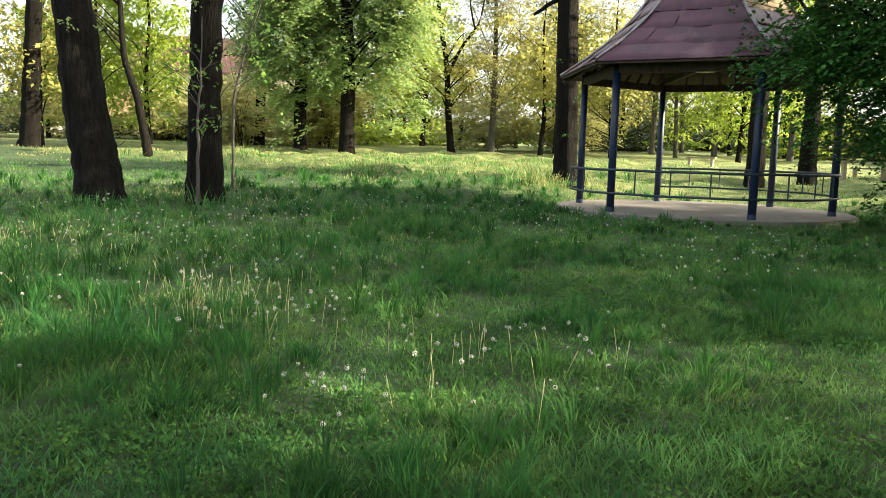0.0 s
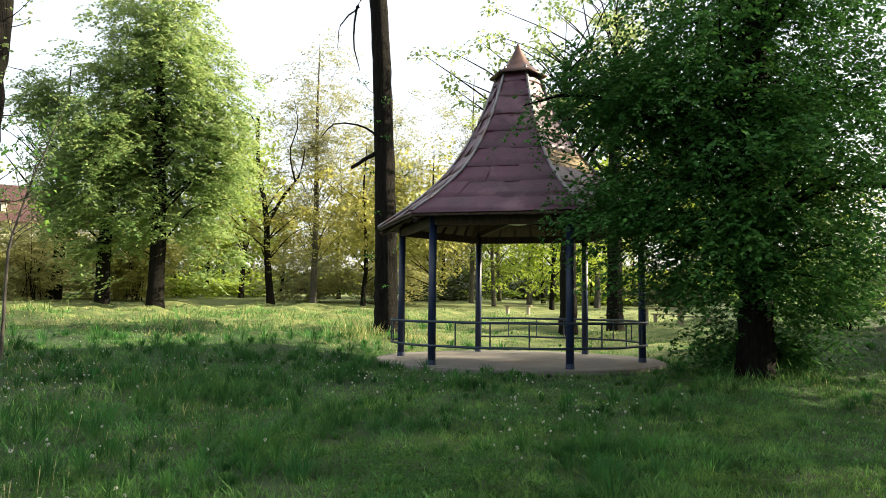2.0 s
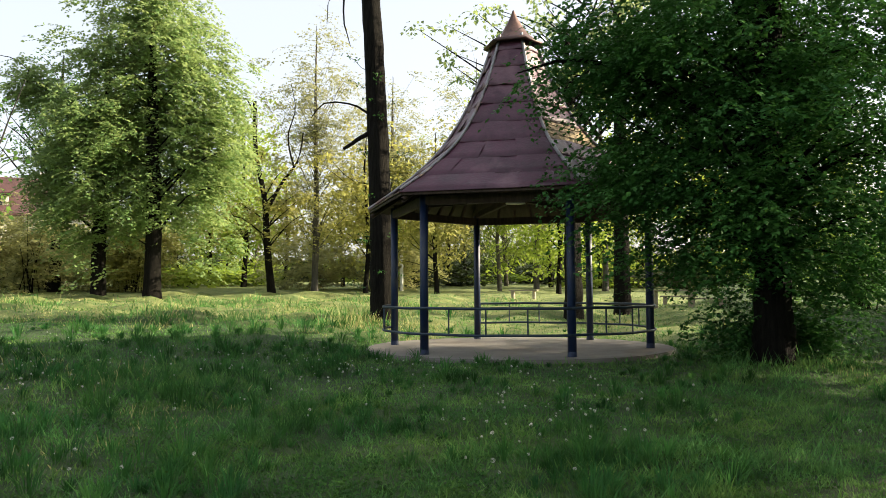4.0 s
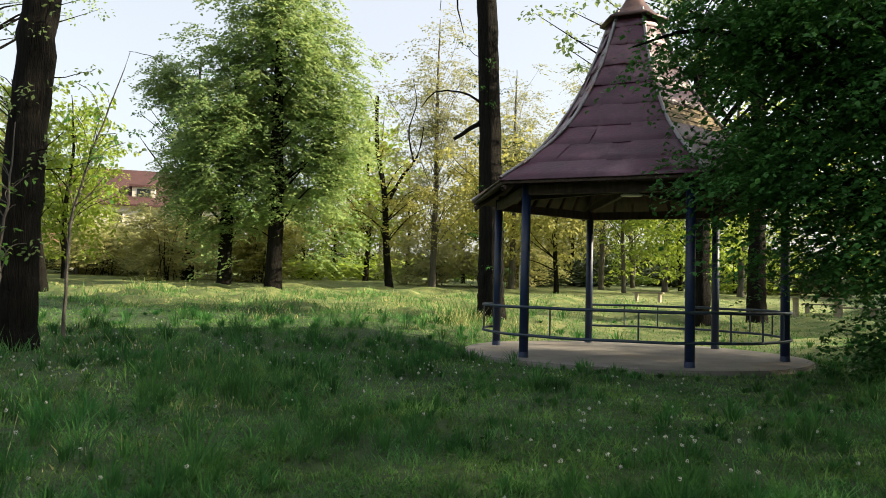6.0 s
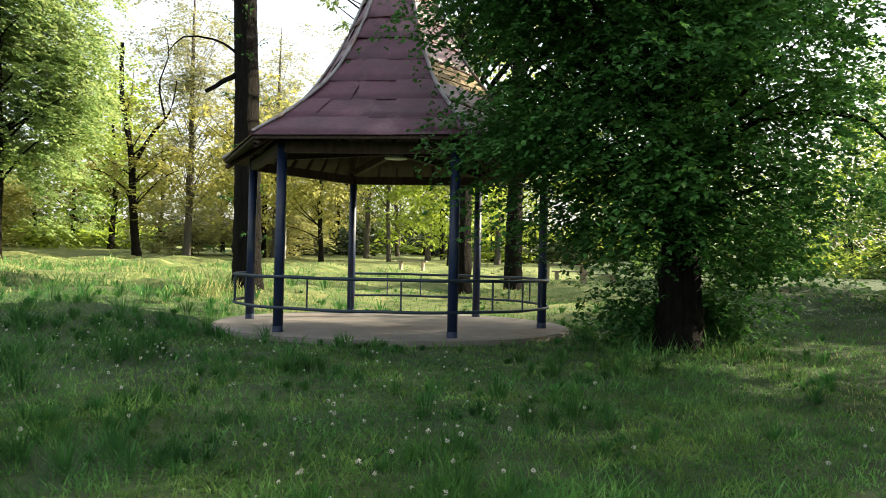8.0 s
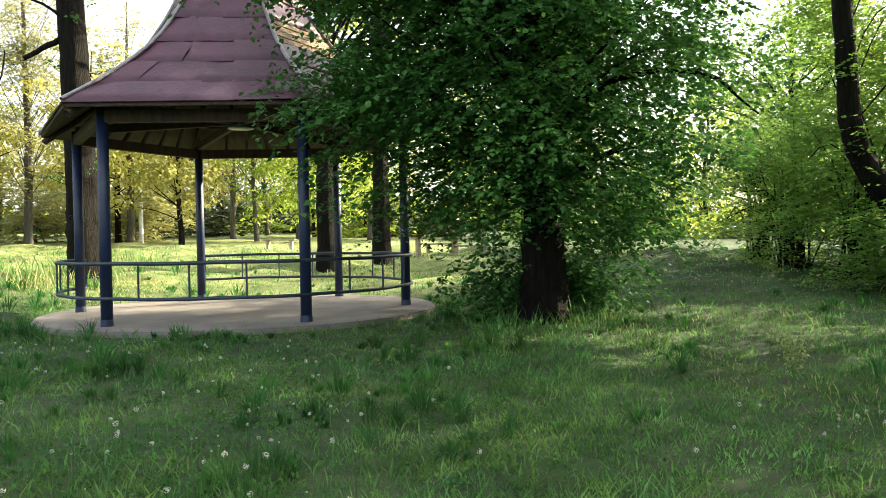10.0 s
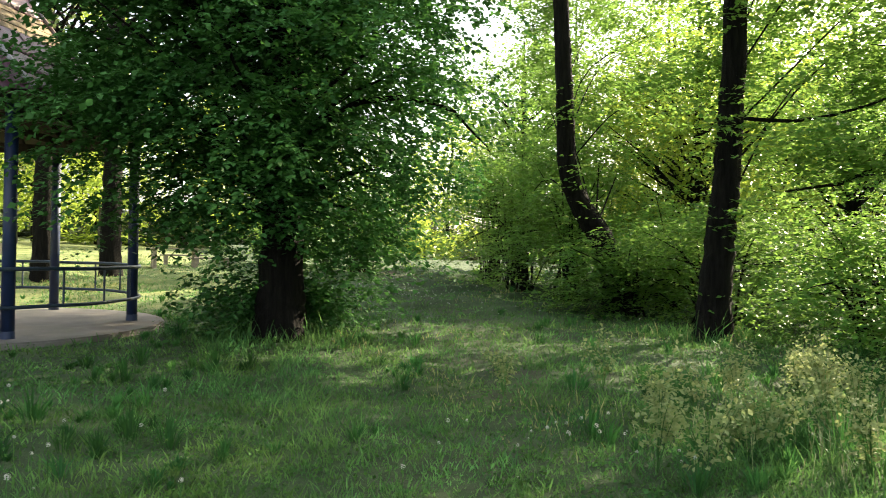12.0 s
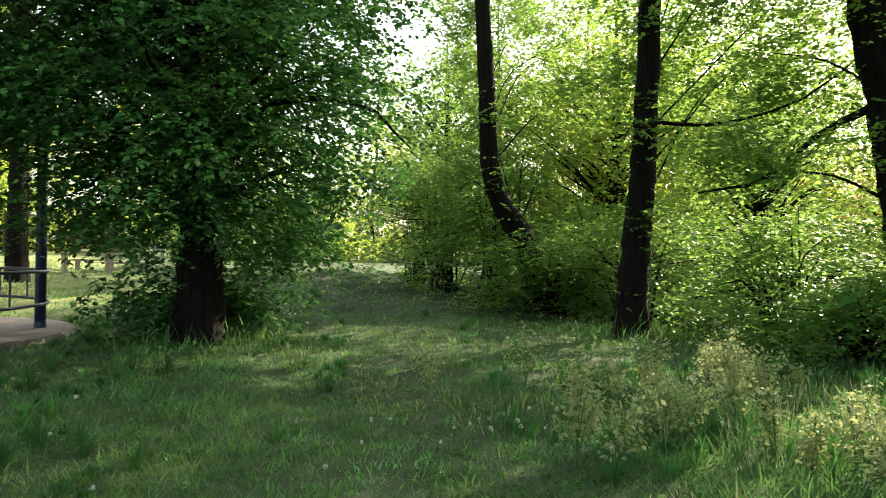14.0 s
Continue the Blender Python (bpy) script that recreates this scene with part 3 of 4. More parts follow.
# ---- trees by the clearing ----
def trunk_only(name, label, seed, base, spine, radii, forks, bark, twig_leaves=0, leaf=None, top=110):
    """A tall trunk whose crown is out of sight high above; sprouts along the bole."""
    rng = np.random.default_rng(seed + 900)
    sprouts, shoots = [], []
    for k in range(twig_leaves):
        z = 0.8 + 7.0 * rng.random() ** 1.3
        line = bend(spine, 40)
        at = line[int(np.argmin(np.abs(line[:, 2] - z)))]
        a, d = 6.283 * rng.random(), 0.45 + 0.6 * rng.random()
        tip = at + np.array([d * math.cos(a), d * math.sin(a), 0.15 + 0.35 * rng.random()])
        sprouts += [at + (tip - at) * q for q in (0.65, 0.85, 1.0)]
        shoots.append(([at, (at + tip) / 2 - np.array([0, 0, 0.08]), tip], 0.014, 0.004))
    extra = [(np.array(sprouts), np.full(len(sprouts), 0.17), 6, 0.085)] if sprouts else []
    return tree(name, label, seed, base, spine, radii, [(top, (spine[-1][0], spine[-1][1], spine[-1][2] - 1.0), (5.4, 5.4, 3.4), 0.5, -0.7)], bark, leaf or LINDEN_LEAF, 0.17, 40, 0.6, forks=list(forks) + shoots, extra=extra)


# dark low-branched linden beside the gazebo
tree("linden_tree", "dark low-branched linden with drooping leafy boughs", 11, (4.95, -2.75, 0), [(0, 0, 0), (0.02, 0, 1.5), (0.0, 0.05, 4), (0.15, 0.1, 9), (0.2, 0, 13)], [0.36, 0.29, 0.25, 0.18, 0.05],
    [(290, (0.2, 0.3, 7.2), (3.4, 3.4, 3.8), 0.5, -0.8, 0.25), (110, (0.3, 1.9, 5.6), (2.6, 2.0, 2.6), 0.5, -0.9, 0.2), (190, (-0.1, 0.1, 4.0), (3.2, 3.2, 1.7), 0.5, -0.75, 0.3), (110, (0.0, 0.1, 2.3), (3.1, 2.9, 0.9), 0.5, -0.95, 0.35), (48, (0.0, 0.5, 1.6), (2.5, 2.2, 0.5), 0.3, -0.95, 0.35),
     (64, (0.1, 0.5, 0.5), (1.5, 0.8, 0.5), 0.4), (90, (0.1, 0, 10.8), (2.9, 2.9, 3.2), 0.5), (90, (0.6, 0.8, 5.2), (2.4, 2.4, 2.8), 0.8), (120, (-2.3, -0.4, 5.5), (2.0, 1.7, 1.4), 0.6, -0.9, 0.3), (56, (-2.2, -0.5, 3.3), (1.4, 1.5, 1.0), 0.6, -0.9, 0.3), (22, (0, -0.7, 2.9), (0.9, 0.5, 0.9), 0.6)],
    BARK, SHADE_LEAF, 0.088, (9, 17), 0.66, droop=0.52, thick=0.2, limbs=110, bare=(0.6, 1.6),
    forks=[([(0, 0, 3.4), (-1.8, -0.5, 4.9), (-3.3, -0.8, 5.4), (-4.3, -0.9, 5.2)], 0.08, 0.015), ([(0, 0, 2.6), (0.9, -0.4, 3.4), (2.2, -0.5, 3.5), (3.0, -0.5, 2.9)], 0.07, 0.012)])

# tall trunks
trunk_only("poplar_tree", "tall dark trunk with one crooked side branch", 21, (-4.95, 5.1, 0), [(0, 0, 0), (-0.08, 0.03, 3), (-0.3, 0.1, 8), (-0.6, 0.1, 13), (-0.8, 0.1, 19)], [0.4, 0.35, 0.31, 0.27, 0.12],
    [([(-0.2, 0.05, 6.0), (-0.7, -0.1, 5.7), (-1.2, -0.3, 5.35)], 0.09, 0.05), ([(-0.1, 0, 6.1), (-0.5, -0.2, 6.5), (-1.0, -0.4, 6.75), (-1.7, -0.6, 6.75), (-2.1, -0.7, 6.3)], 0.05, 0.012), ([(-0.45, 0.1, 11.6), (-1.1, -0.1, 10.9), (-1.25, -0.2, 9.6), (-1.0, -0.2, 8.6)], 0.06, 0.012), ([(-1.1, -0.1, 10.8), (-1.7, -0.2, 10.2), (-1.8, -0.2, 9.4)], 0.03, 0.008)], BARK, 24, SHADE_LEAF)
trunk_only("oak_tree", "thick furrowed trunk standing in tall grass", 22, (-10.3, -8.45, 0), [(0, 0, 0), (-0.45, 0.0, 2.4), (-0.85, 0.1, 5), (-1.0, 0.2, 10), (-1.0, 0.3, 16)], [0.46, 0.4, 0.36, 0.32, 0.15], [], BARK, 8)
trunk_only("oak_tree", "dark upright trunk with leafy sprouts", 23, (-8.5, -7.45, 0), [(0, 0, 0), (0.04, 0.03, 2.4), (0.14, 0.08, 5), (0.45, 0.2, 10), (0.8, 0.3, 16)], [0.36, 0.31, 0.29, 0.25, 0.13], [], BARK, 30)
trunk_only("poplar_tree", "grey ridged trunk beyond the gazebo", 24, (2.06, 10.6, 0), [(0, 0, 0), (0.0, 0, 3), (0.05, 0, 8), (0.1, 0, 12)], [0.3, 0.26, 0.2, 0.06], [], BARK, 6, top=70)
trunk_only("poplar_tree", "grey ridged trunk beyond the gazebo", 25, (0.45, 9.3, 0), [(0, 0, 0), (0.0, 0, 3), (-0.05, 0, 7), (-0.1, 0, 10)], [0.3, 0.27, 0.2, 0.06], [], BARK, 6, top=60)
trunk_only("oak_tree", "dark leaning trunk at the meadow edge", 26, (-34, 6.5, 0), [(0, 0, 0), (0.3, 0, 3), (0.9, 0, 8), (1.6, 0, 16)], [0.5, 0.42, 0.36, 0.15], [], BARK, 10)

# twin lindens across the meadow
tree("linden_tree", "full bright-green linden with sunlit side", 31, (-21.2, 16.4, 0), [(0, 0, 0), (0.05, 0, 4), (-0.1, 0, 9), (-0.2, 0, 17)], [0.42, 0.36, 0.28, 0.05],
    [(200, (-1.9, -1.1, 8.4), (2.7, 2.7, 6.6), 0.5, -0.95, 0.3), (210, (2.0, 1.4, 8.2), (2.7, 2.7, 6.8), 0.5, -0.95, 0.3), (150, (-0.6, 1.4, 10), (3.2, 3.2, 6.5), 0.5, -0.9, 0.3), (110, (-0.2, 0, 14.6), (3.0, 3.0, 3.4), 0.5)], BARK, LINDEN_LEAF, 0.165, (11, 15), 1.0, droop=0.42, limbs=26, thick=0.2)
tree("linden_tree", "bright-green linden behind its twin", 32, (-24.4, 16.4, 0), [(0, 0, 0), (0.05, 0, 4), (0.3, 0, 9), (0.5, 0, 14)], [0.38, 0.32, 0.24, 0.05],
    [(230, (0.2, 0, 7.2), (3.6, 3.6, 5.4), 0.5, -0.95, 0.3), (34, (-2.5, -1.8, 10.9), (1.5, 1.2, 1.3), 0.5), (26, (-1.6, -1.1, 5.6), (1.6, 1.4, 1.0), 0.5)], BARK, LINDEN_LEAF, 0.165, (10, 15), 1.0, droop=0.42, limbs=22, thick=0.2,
    forks=[([(0.2, 0, 8.2), (-1.0, -0.7, 9.6), (-2.3, -1.7, 10.7), (-3.6, -2.6, 11.3)], 0.09, 0.02), ([(-2.0, -1.4, 10.4), (-3.2, -2.2, 12.0), (-4.4, -3.0, 12.3)], 0.04, 0.01)])

tree("oak_tree", "sparse dark-green tree behind the lindens", 131, (-33.0, 23.0, 0), [(0, 0, 0), (0.2, 0, 5), (0.1, 0, 10), (0.4, 0, 15)], [0.36, 0.3, 0.2, 0.04],
    [(90, (0.2, 0, 10.6), (4.2, 3.6, 4.2), 0.45, -0.9, 0.35)], BARK, SHADE_LEAF, 0.2, 34, 0.7, rise=1.2)

# broken snag with a leaning limb, and a pale bare tree
tree("dead_tree", "broken-topped dark snag with a leaning limb", 33, (-18.6, 24.2, 0), [(0, 0, 0), (-0.3, 0, 2.6), (-0.5, 0, 5.6), (-1.1, 0, 8.6), (-1.2, 0, 11.7)], [0.24, 0.2, 0.16, 0.13, 0.11], [(90, (0.2, 0.6, 5.4), (3.4, 2.4, 3.6), 0.5)], BARK, YELLOW_LEAF, 0.17, (6, 9), 0.8, limbs=12,
    forks=[([(-0.4, 0, 4.8), (0.6, 0, 6.6), (1.7, 0, 8.0), (2.0, 0, 9.6)], 0.13, 0.03), ([(1.4, 0, 7.6), (1.0, 0, 9.4), (1.5, 0, 11), (1.2, 0, 12.6)], 0.06, 0.012), ([(-1.2, 0, 10.9), (-1.7, 0, 11.8), (-2.2, 0, 12.0)], 0.05, 0.02)])
for px, py, sd, hh in ((-17.1, 27.0, 34, 17), (-14.0, 33.0, 35, 15), (-9.6, 40.5, 134, 18), (-5.5, 44.0, 135, 16)):
    tree("ash_tree", "slender pale tree just coming into leaf", sd, (px, py, 0), [(0, 0, 0), (0.1, 0, hh * 0.3), (0, 0.1, hh * 0.7), (0.1, 0, hh)], [0.22, 0.18, 0.1, 0.02],
        [(200, (0, 0, hh * 0.6), (3.6, 3.6, hh * 0.42), 0.7, -0.9, 0.35)], BARK_GREY, ASH_LEAF, 0.15, (8, 11), 1.1, thick=0.15, limbs=60, rise=1.5)

for x, y, h, sd, lx in ((-9.0, -6.05, 5.2, 36, 1.2), (-8.15, -8.0, 3.6, 38, 0.1)):
    tree("sapling", "thin sapling with sparse new leaves in the grass", sd, (x, y, 0), [(0, 0, 0), (0.05, 0, h * 0.4), (lx * 0.4, 0.1, h * 0.7), (lx, 0.1, h)], [0.035, 0.028, 0.018, 0.006],
        [(22, (lx * 0.5, 0, h * 0.68), (0.7, 0.7, h * 0.3), 0.5)], BARK_GREY, EDGE_LEAF, 0.1, 7, 0.22, category="tree", sides=6)
tree("ash_tree", "thin leaning tree before the hedge", 39, (-25.2, 6.2, 0), [(0, 0, 0), (-0.6, 0, 2.5), (-1.4, 0, 4.6), (-1.6, 0, 8), (-1.5, 0, 12)], [0.2, 0.17, 0.14, 0.1, 0.02],
    [(34, (-3.6, -2.2, 7.8), (1.7, 1.7, 2.4), 0.5)], BARK, FAR_LEAF, 0.13, (5, 8), 0.7, limbs=10)

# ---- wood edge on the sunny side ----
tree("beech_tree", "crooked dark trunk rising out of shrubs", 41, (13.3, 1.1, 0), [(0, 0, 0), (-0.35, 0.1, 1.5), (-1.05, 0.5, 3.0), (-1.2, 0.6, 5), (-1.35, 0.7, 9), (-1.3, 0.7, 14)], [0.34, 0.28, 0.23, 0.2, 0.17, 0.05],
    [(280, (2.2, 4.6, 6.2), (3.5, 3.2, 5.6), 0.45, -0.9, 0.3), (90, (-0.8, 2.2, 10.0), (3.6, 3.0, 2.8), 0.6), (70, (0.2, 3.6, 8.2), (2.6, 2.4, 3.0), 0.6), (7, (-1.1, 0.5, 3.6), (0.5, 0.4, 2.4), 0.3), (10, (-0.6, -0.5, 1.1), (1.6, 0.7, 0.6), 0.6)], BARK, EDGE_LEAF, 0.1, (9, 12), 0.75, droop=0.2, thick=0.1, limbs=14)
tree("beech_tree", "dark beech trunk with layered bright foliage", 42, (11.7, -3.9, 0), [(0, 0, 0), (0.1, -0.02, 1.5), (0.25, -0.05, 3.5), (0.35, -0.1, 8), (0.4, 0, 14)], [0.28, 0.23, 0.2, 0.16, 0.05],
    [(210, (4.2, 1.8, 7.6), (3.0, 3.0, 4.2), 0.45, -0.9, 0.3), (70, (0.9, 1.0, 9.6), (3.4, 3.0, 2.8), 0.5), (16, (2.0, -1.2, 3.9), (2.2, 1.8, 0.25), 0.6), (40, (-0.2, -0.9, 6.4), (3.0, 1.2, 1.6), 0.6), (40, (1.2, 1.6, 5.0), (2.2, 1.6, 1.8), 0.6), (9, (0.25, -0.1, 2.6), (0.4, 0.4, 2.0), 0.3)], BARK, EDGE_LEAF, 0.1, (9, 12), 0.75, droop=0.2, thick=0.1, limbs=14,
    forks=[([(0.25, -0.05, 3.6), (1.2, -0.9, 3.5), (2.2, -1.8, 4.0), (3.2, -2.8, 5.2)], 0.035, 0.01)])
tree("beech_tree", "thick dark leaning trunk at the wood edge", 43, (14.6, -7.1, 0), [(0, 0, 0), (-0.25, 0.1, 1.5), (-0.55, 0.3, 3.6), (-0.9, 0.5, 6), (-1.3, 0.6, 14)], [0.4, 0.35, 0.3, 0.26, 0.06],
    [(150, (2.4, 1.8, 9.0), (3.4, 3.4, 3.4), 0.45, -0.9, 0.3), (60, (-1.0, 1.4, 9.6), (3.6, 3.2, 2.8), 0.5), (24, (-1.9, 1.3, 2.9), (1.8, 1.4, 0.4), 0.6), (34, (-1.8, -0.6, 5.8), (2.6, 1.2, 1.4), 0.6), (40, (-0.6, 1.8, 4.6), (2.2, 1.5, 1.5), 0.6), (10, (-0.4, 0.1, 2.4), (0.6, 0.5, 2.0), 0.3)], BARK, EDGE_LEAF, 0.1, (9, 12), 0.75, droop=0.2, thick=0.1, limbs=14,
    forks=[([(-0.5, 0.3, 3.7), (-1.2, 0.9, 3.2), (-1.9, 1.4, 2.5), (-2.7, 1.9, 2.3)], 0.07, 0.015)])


def shrub(label, seed, base, size, n, leaf, leaf_size=0.1, per=60, spread=0.4, group="", category="shrub", canes=26, flat=0.5):
    rng = np.random.default_rng(seed)
    root = thing("shrub", pose(base[0], base[1], base[2] + float(climb(base[0], base[1]))), label, category, group)
    pts = clumps_in(rng, n, (0, 0, size[2] * 0.5), (size[0], size[1], size[2] * 0.52), 0.4, -1, 0.35)
    pts[:, 2] = np.maximum(pts[:, 2], 0.15)
    if flat < 0.3:
        foot = np.clip(1 - pts[:, 2] / (0.45 * size[2]), 0, 1)
        pts[:, :2] *= (1 + 1.1 * foot)[:, None]
    stems = []
    for p in pts[:: max(1, n // canes)]:
        b = np.array([rng.normal(0, 0.12 * size[0]), rng.normal(0, 0.12 * size[1]), -0.05])
        stems.append(tube(bend([b, b * 0.6 + p * 0.4 + np.array([0, 0, 0.25 * size[2]]), p], 6), np.linspace(0.03, 0.006, 6), 5))
    smooth(part("branchwork", merged(stems), BARK, root))
    wide = spread * (0.7 + 0.6 * rng.random(n))
    part("foliage", sprays(rng, pts, wide, *per, leaf_size, 0.22) if isinstance(per, tuple) else leaves(rng, pts, wide, per, leaf_size, flat, 0.25), leaf, root)
    return root


EDGE = [(15.4, 12.5, 2.0, 2.2, 6.0), (14.2, 8.0, 1.9, 2.0, 5.4), (13.8, 4.2, 1.7, 1.8, 4.4), (13.9, -1.4, 1.6, 1.4, 2.3), (13.0, 0.4, 1.5, 1.2, 1.9),
        (13.6, -5.4, 1.6, 1.4, 2.4), (14.2, -9.2, 1.7, 1.7, 2.2), (17.0, -2.4, 2.0, 2.0, 2.2), (18.0, 3.4, 2.0, 2.2, 3.2), (18.0, -6.6, 2.0, 2.2, 2.4), (18.8, 10.0, 2.4, 2.4, 4.5), (12.6, -7.4, 0.9, 0.9, 1.2), (15.4, 2.0, 1.5, 1.5, 2.6), (11.4, 17.5, 2.0, 2.0, 4.6), (8.6, 20.5, 2.0, 2.0, 3.4)]
for k, (x, y, sx, sy, sz) in enumerate(EDGE):
    shrub("dense bright-green shrub at the wood edge", 60 + k, (x, y, 0), (sx, sy, sz), int(34 + 30 * sz), EDGE_LEAF, 0.085, (8, 13), 0.75, "wood edge shrubs", flat=0.24)
# maples south of y = -9 are unseen, added to shade the foreground
for k, (x, y, h) in enumerate([(19.5, 6, 9.5), (17.5, 14.5, 10), (20.5, -10, 15), (18.5, -15, 15), (13.5, -11.8, 16), (12.2, -14.4, 12), (10.5, -18.5, 13), (24.5, 4.5, 9.5), (22.0, 10.5, 10)]):
    tree("maple_tree", "leafy maple deeper in the wood", 80 + k, (x, y, 0), [(0, 0, 0), (0.1, 0.1, h * 0.3), (0, 0.1, h)], [0.3, 0.24, 0.04],
        [(140 if k in (4, 5) else 210 if k < 7 else 170, (0, 0, h * 0.56), (4.0, 4.0, h * 0.46), 0.45, -0.95, 0.3)], BARK, EDGE_LEAF if k % 2 else FAR_LEAF, 0.2 if k < 7 else 0.15, 44 if k < 7 else 60, 0.8 if k < 7 else 1.0, "trees of the wood", thick=0.3)

for k in range(9):
    yaw, r, h = radians(30 + 6.5 * k), 43 + 4 * math.sin(2.4 * k), 15 + 1.5 * math.sin(1.7 * k)
    tree("maple_tree", "sunlit yellow-green maple beyond the clearing", 180 + k, (3 + r * math.sin(yaw), -15 + r * math.cos(yaw), 0), [(0, 0, 0), (0.2, 0.1, h * 0.3), (0, 0.1, h)], [0.26, 0.2, 0.04],
        [(150, (0, 0, h * 0.53), (4.2, 4.2, h * 0.5), 0.45, -0.95, 0.3)], BARK, FAR_LEAF if k % 3 else EDGE_LEAF, 0.28, 32, 1.0, "trees of the wood", thick=0.3, sides=8, limbs=24)


# ---- the far wood ----
def wood_tree(seed, h, leaf, bark, n, per, wide):
    return tree("wood_tree", "young tree of the far spring wood", seed, (0, 0, 0), [(0, 0, 0), (0.15, 0.1, h * 0.35), (-0.1, 0.1, h * 0.7), (0.1, 0, h)], [0.17, 0.13, 0.08, 0.02],
        [(n, (0, 0, h * 0.56), (wide, wide, h * 0.46), 0.5, -0.95, 0.35)], bark, leaf, 0.28, per, 0.9, "far wood", sides=6, limbs=16)


def far_wood():
    rng = np.random.default_rng(9)
    kinds = [wood_tree(101, 11, YELLOW_LEAF, BARK, 95, 34, 3.0), wood_tree(102, 10, FAR_LEAF, BARK, 100, 34, 3.0), wood_tree(103, 13, FAR_LEAF, BARK_GREY, 100, 34, 3.4), wood_tree(104, 9, YELLOW_LEAF, BARK, 90, 34, 3.0), wood_tree(105, 9, SHADED_FAR_LEAF, BARK, 100, 24, 3.0)]
    spots = []
    for ring, (r0, r1, count) in enumerate(((44, 54, 34), (56, 70, 38), (74, 95, 28))):
        for k in range(count):
            yaw = -62 + 122 * (k + rng.random()) / count
            r = r0 + (r1 - r0) * rng.random()
            spots.append((3 - r * math.sin(radians(yaw)), -15 + r * math.cos(radians(yaw)), yaw, ring))
    used = set()
    for x, y, yaw, ring in spots:
        if 40 < yaw < 50.5 or 26 < yaw <= 40 and ring == 0 or -45 < yaw < 2 and ring == 0:
            continue
        if -45 < yaw < 2 and ring == 1 and rng.random() < 0.5:
            continue
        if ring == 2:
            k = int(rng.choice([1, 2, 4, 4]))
        elif 16 < yaw < 33:
            k = int(rng.choice([0, 3, 0, 1]))
        else:
            k = int(rng.choice([1, 2, 1, 2, 3]))
        s = 0.85 + 0.5 * rng.random()
        m = pose(x, y, float(climb(x, y)) - 0.05, 0, 0, 360 * rng.random()) @ Matrix.Scale(s, 4)
        if k in used:
            copy_thing(kinds[k], m)
        else:
            used.add(k)
            kinds[k].matrix_basis = m
    for k, ob in enumerate(kinds):
        if k not in used:
            ob.matrix_basis = pose(-20 + 9 * k, 62, 0)


far_wood()
for k, (x, y, sx, sz) in enumerate([(-42, 24, 4.5, 4.0), (-36, 26, 4.0, 4.8), (-48, 20, 4.5, 3.6), (-31, 27, 3.5, 5.2), (-54, 15, 4.5, 4.6), (-15, 36, 3.5, 3.4), (-28.5, 25, 2.6, 4.8), (-20, 33, 3, 3.6), (-39, 29, 4, 4.8), (-45, 27, 4, 4.4), (-52, 8, 4.5, 4.2), (-33, 21, 3.2, 5.2), (-41, 31, 4.0, 5.0), (-47, 31, 4.5, 4.6)]):
    shrub("olive spring hedge shrub across the meadow", 200 + k, (x, y, 0), (sx, sx * 0.8, sz), 110, SHRUB_LEAF if k != 6 else YELLOW_LEAF, 0.2, (8, 11), 0.9, "hedge across the meadow", canes=9)


def undergrowth():
    rng = np.random.default_rng(19)
    kinds = [shrub("low spring undergrowth at the foot of the far wood", 230 + k, (0, 0, 0), (2.6, 2.4, 2.2), 44, m, 0.4, 16, 0.75, "undergrowth of the far wood", canes=7) for k, m in enumerate((FAR_LEAF, SHADED_FAR_LEAF, SHADED_FAR_LEAF))]
    for k in range(112):
        yaw = -60 + 120 * (k % 56 + rng.random()) / 56
        far = k >= 56
        r = 104 + 14 * rng.random() if far else rng.choice([60, 72, 86]) + 8 * rng.random()
        x, y = 3 - r * math.sin(radians(yaw)), -15 + r * math.cos(radians(yaw))
        m = pose(x, y, float(climb(x, y)) - 0.05, 0, 0, 360 * rng.random()) @ Matrix.Diagonal((2.4, 2.4, 2.0 + rng.random(), 1) if far else (1.2, 1.2, 0.6 + 0.6 * rng.random(), 1))
        c = k % 3
        if k < 3:
            kinds[c].matrix_basis = m
        else:
            copy_thing(kinds[int(rng.integers(3))], m)


undergrowth()


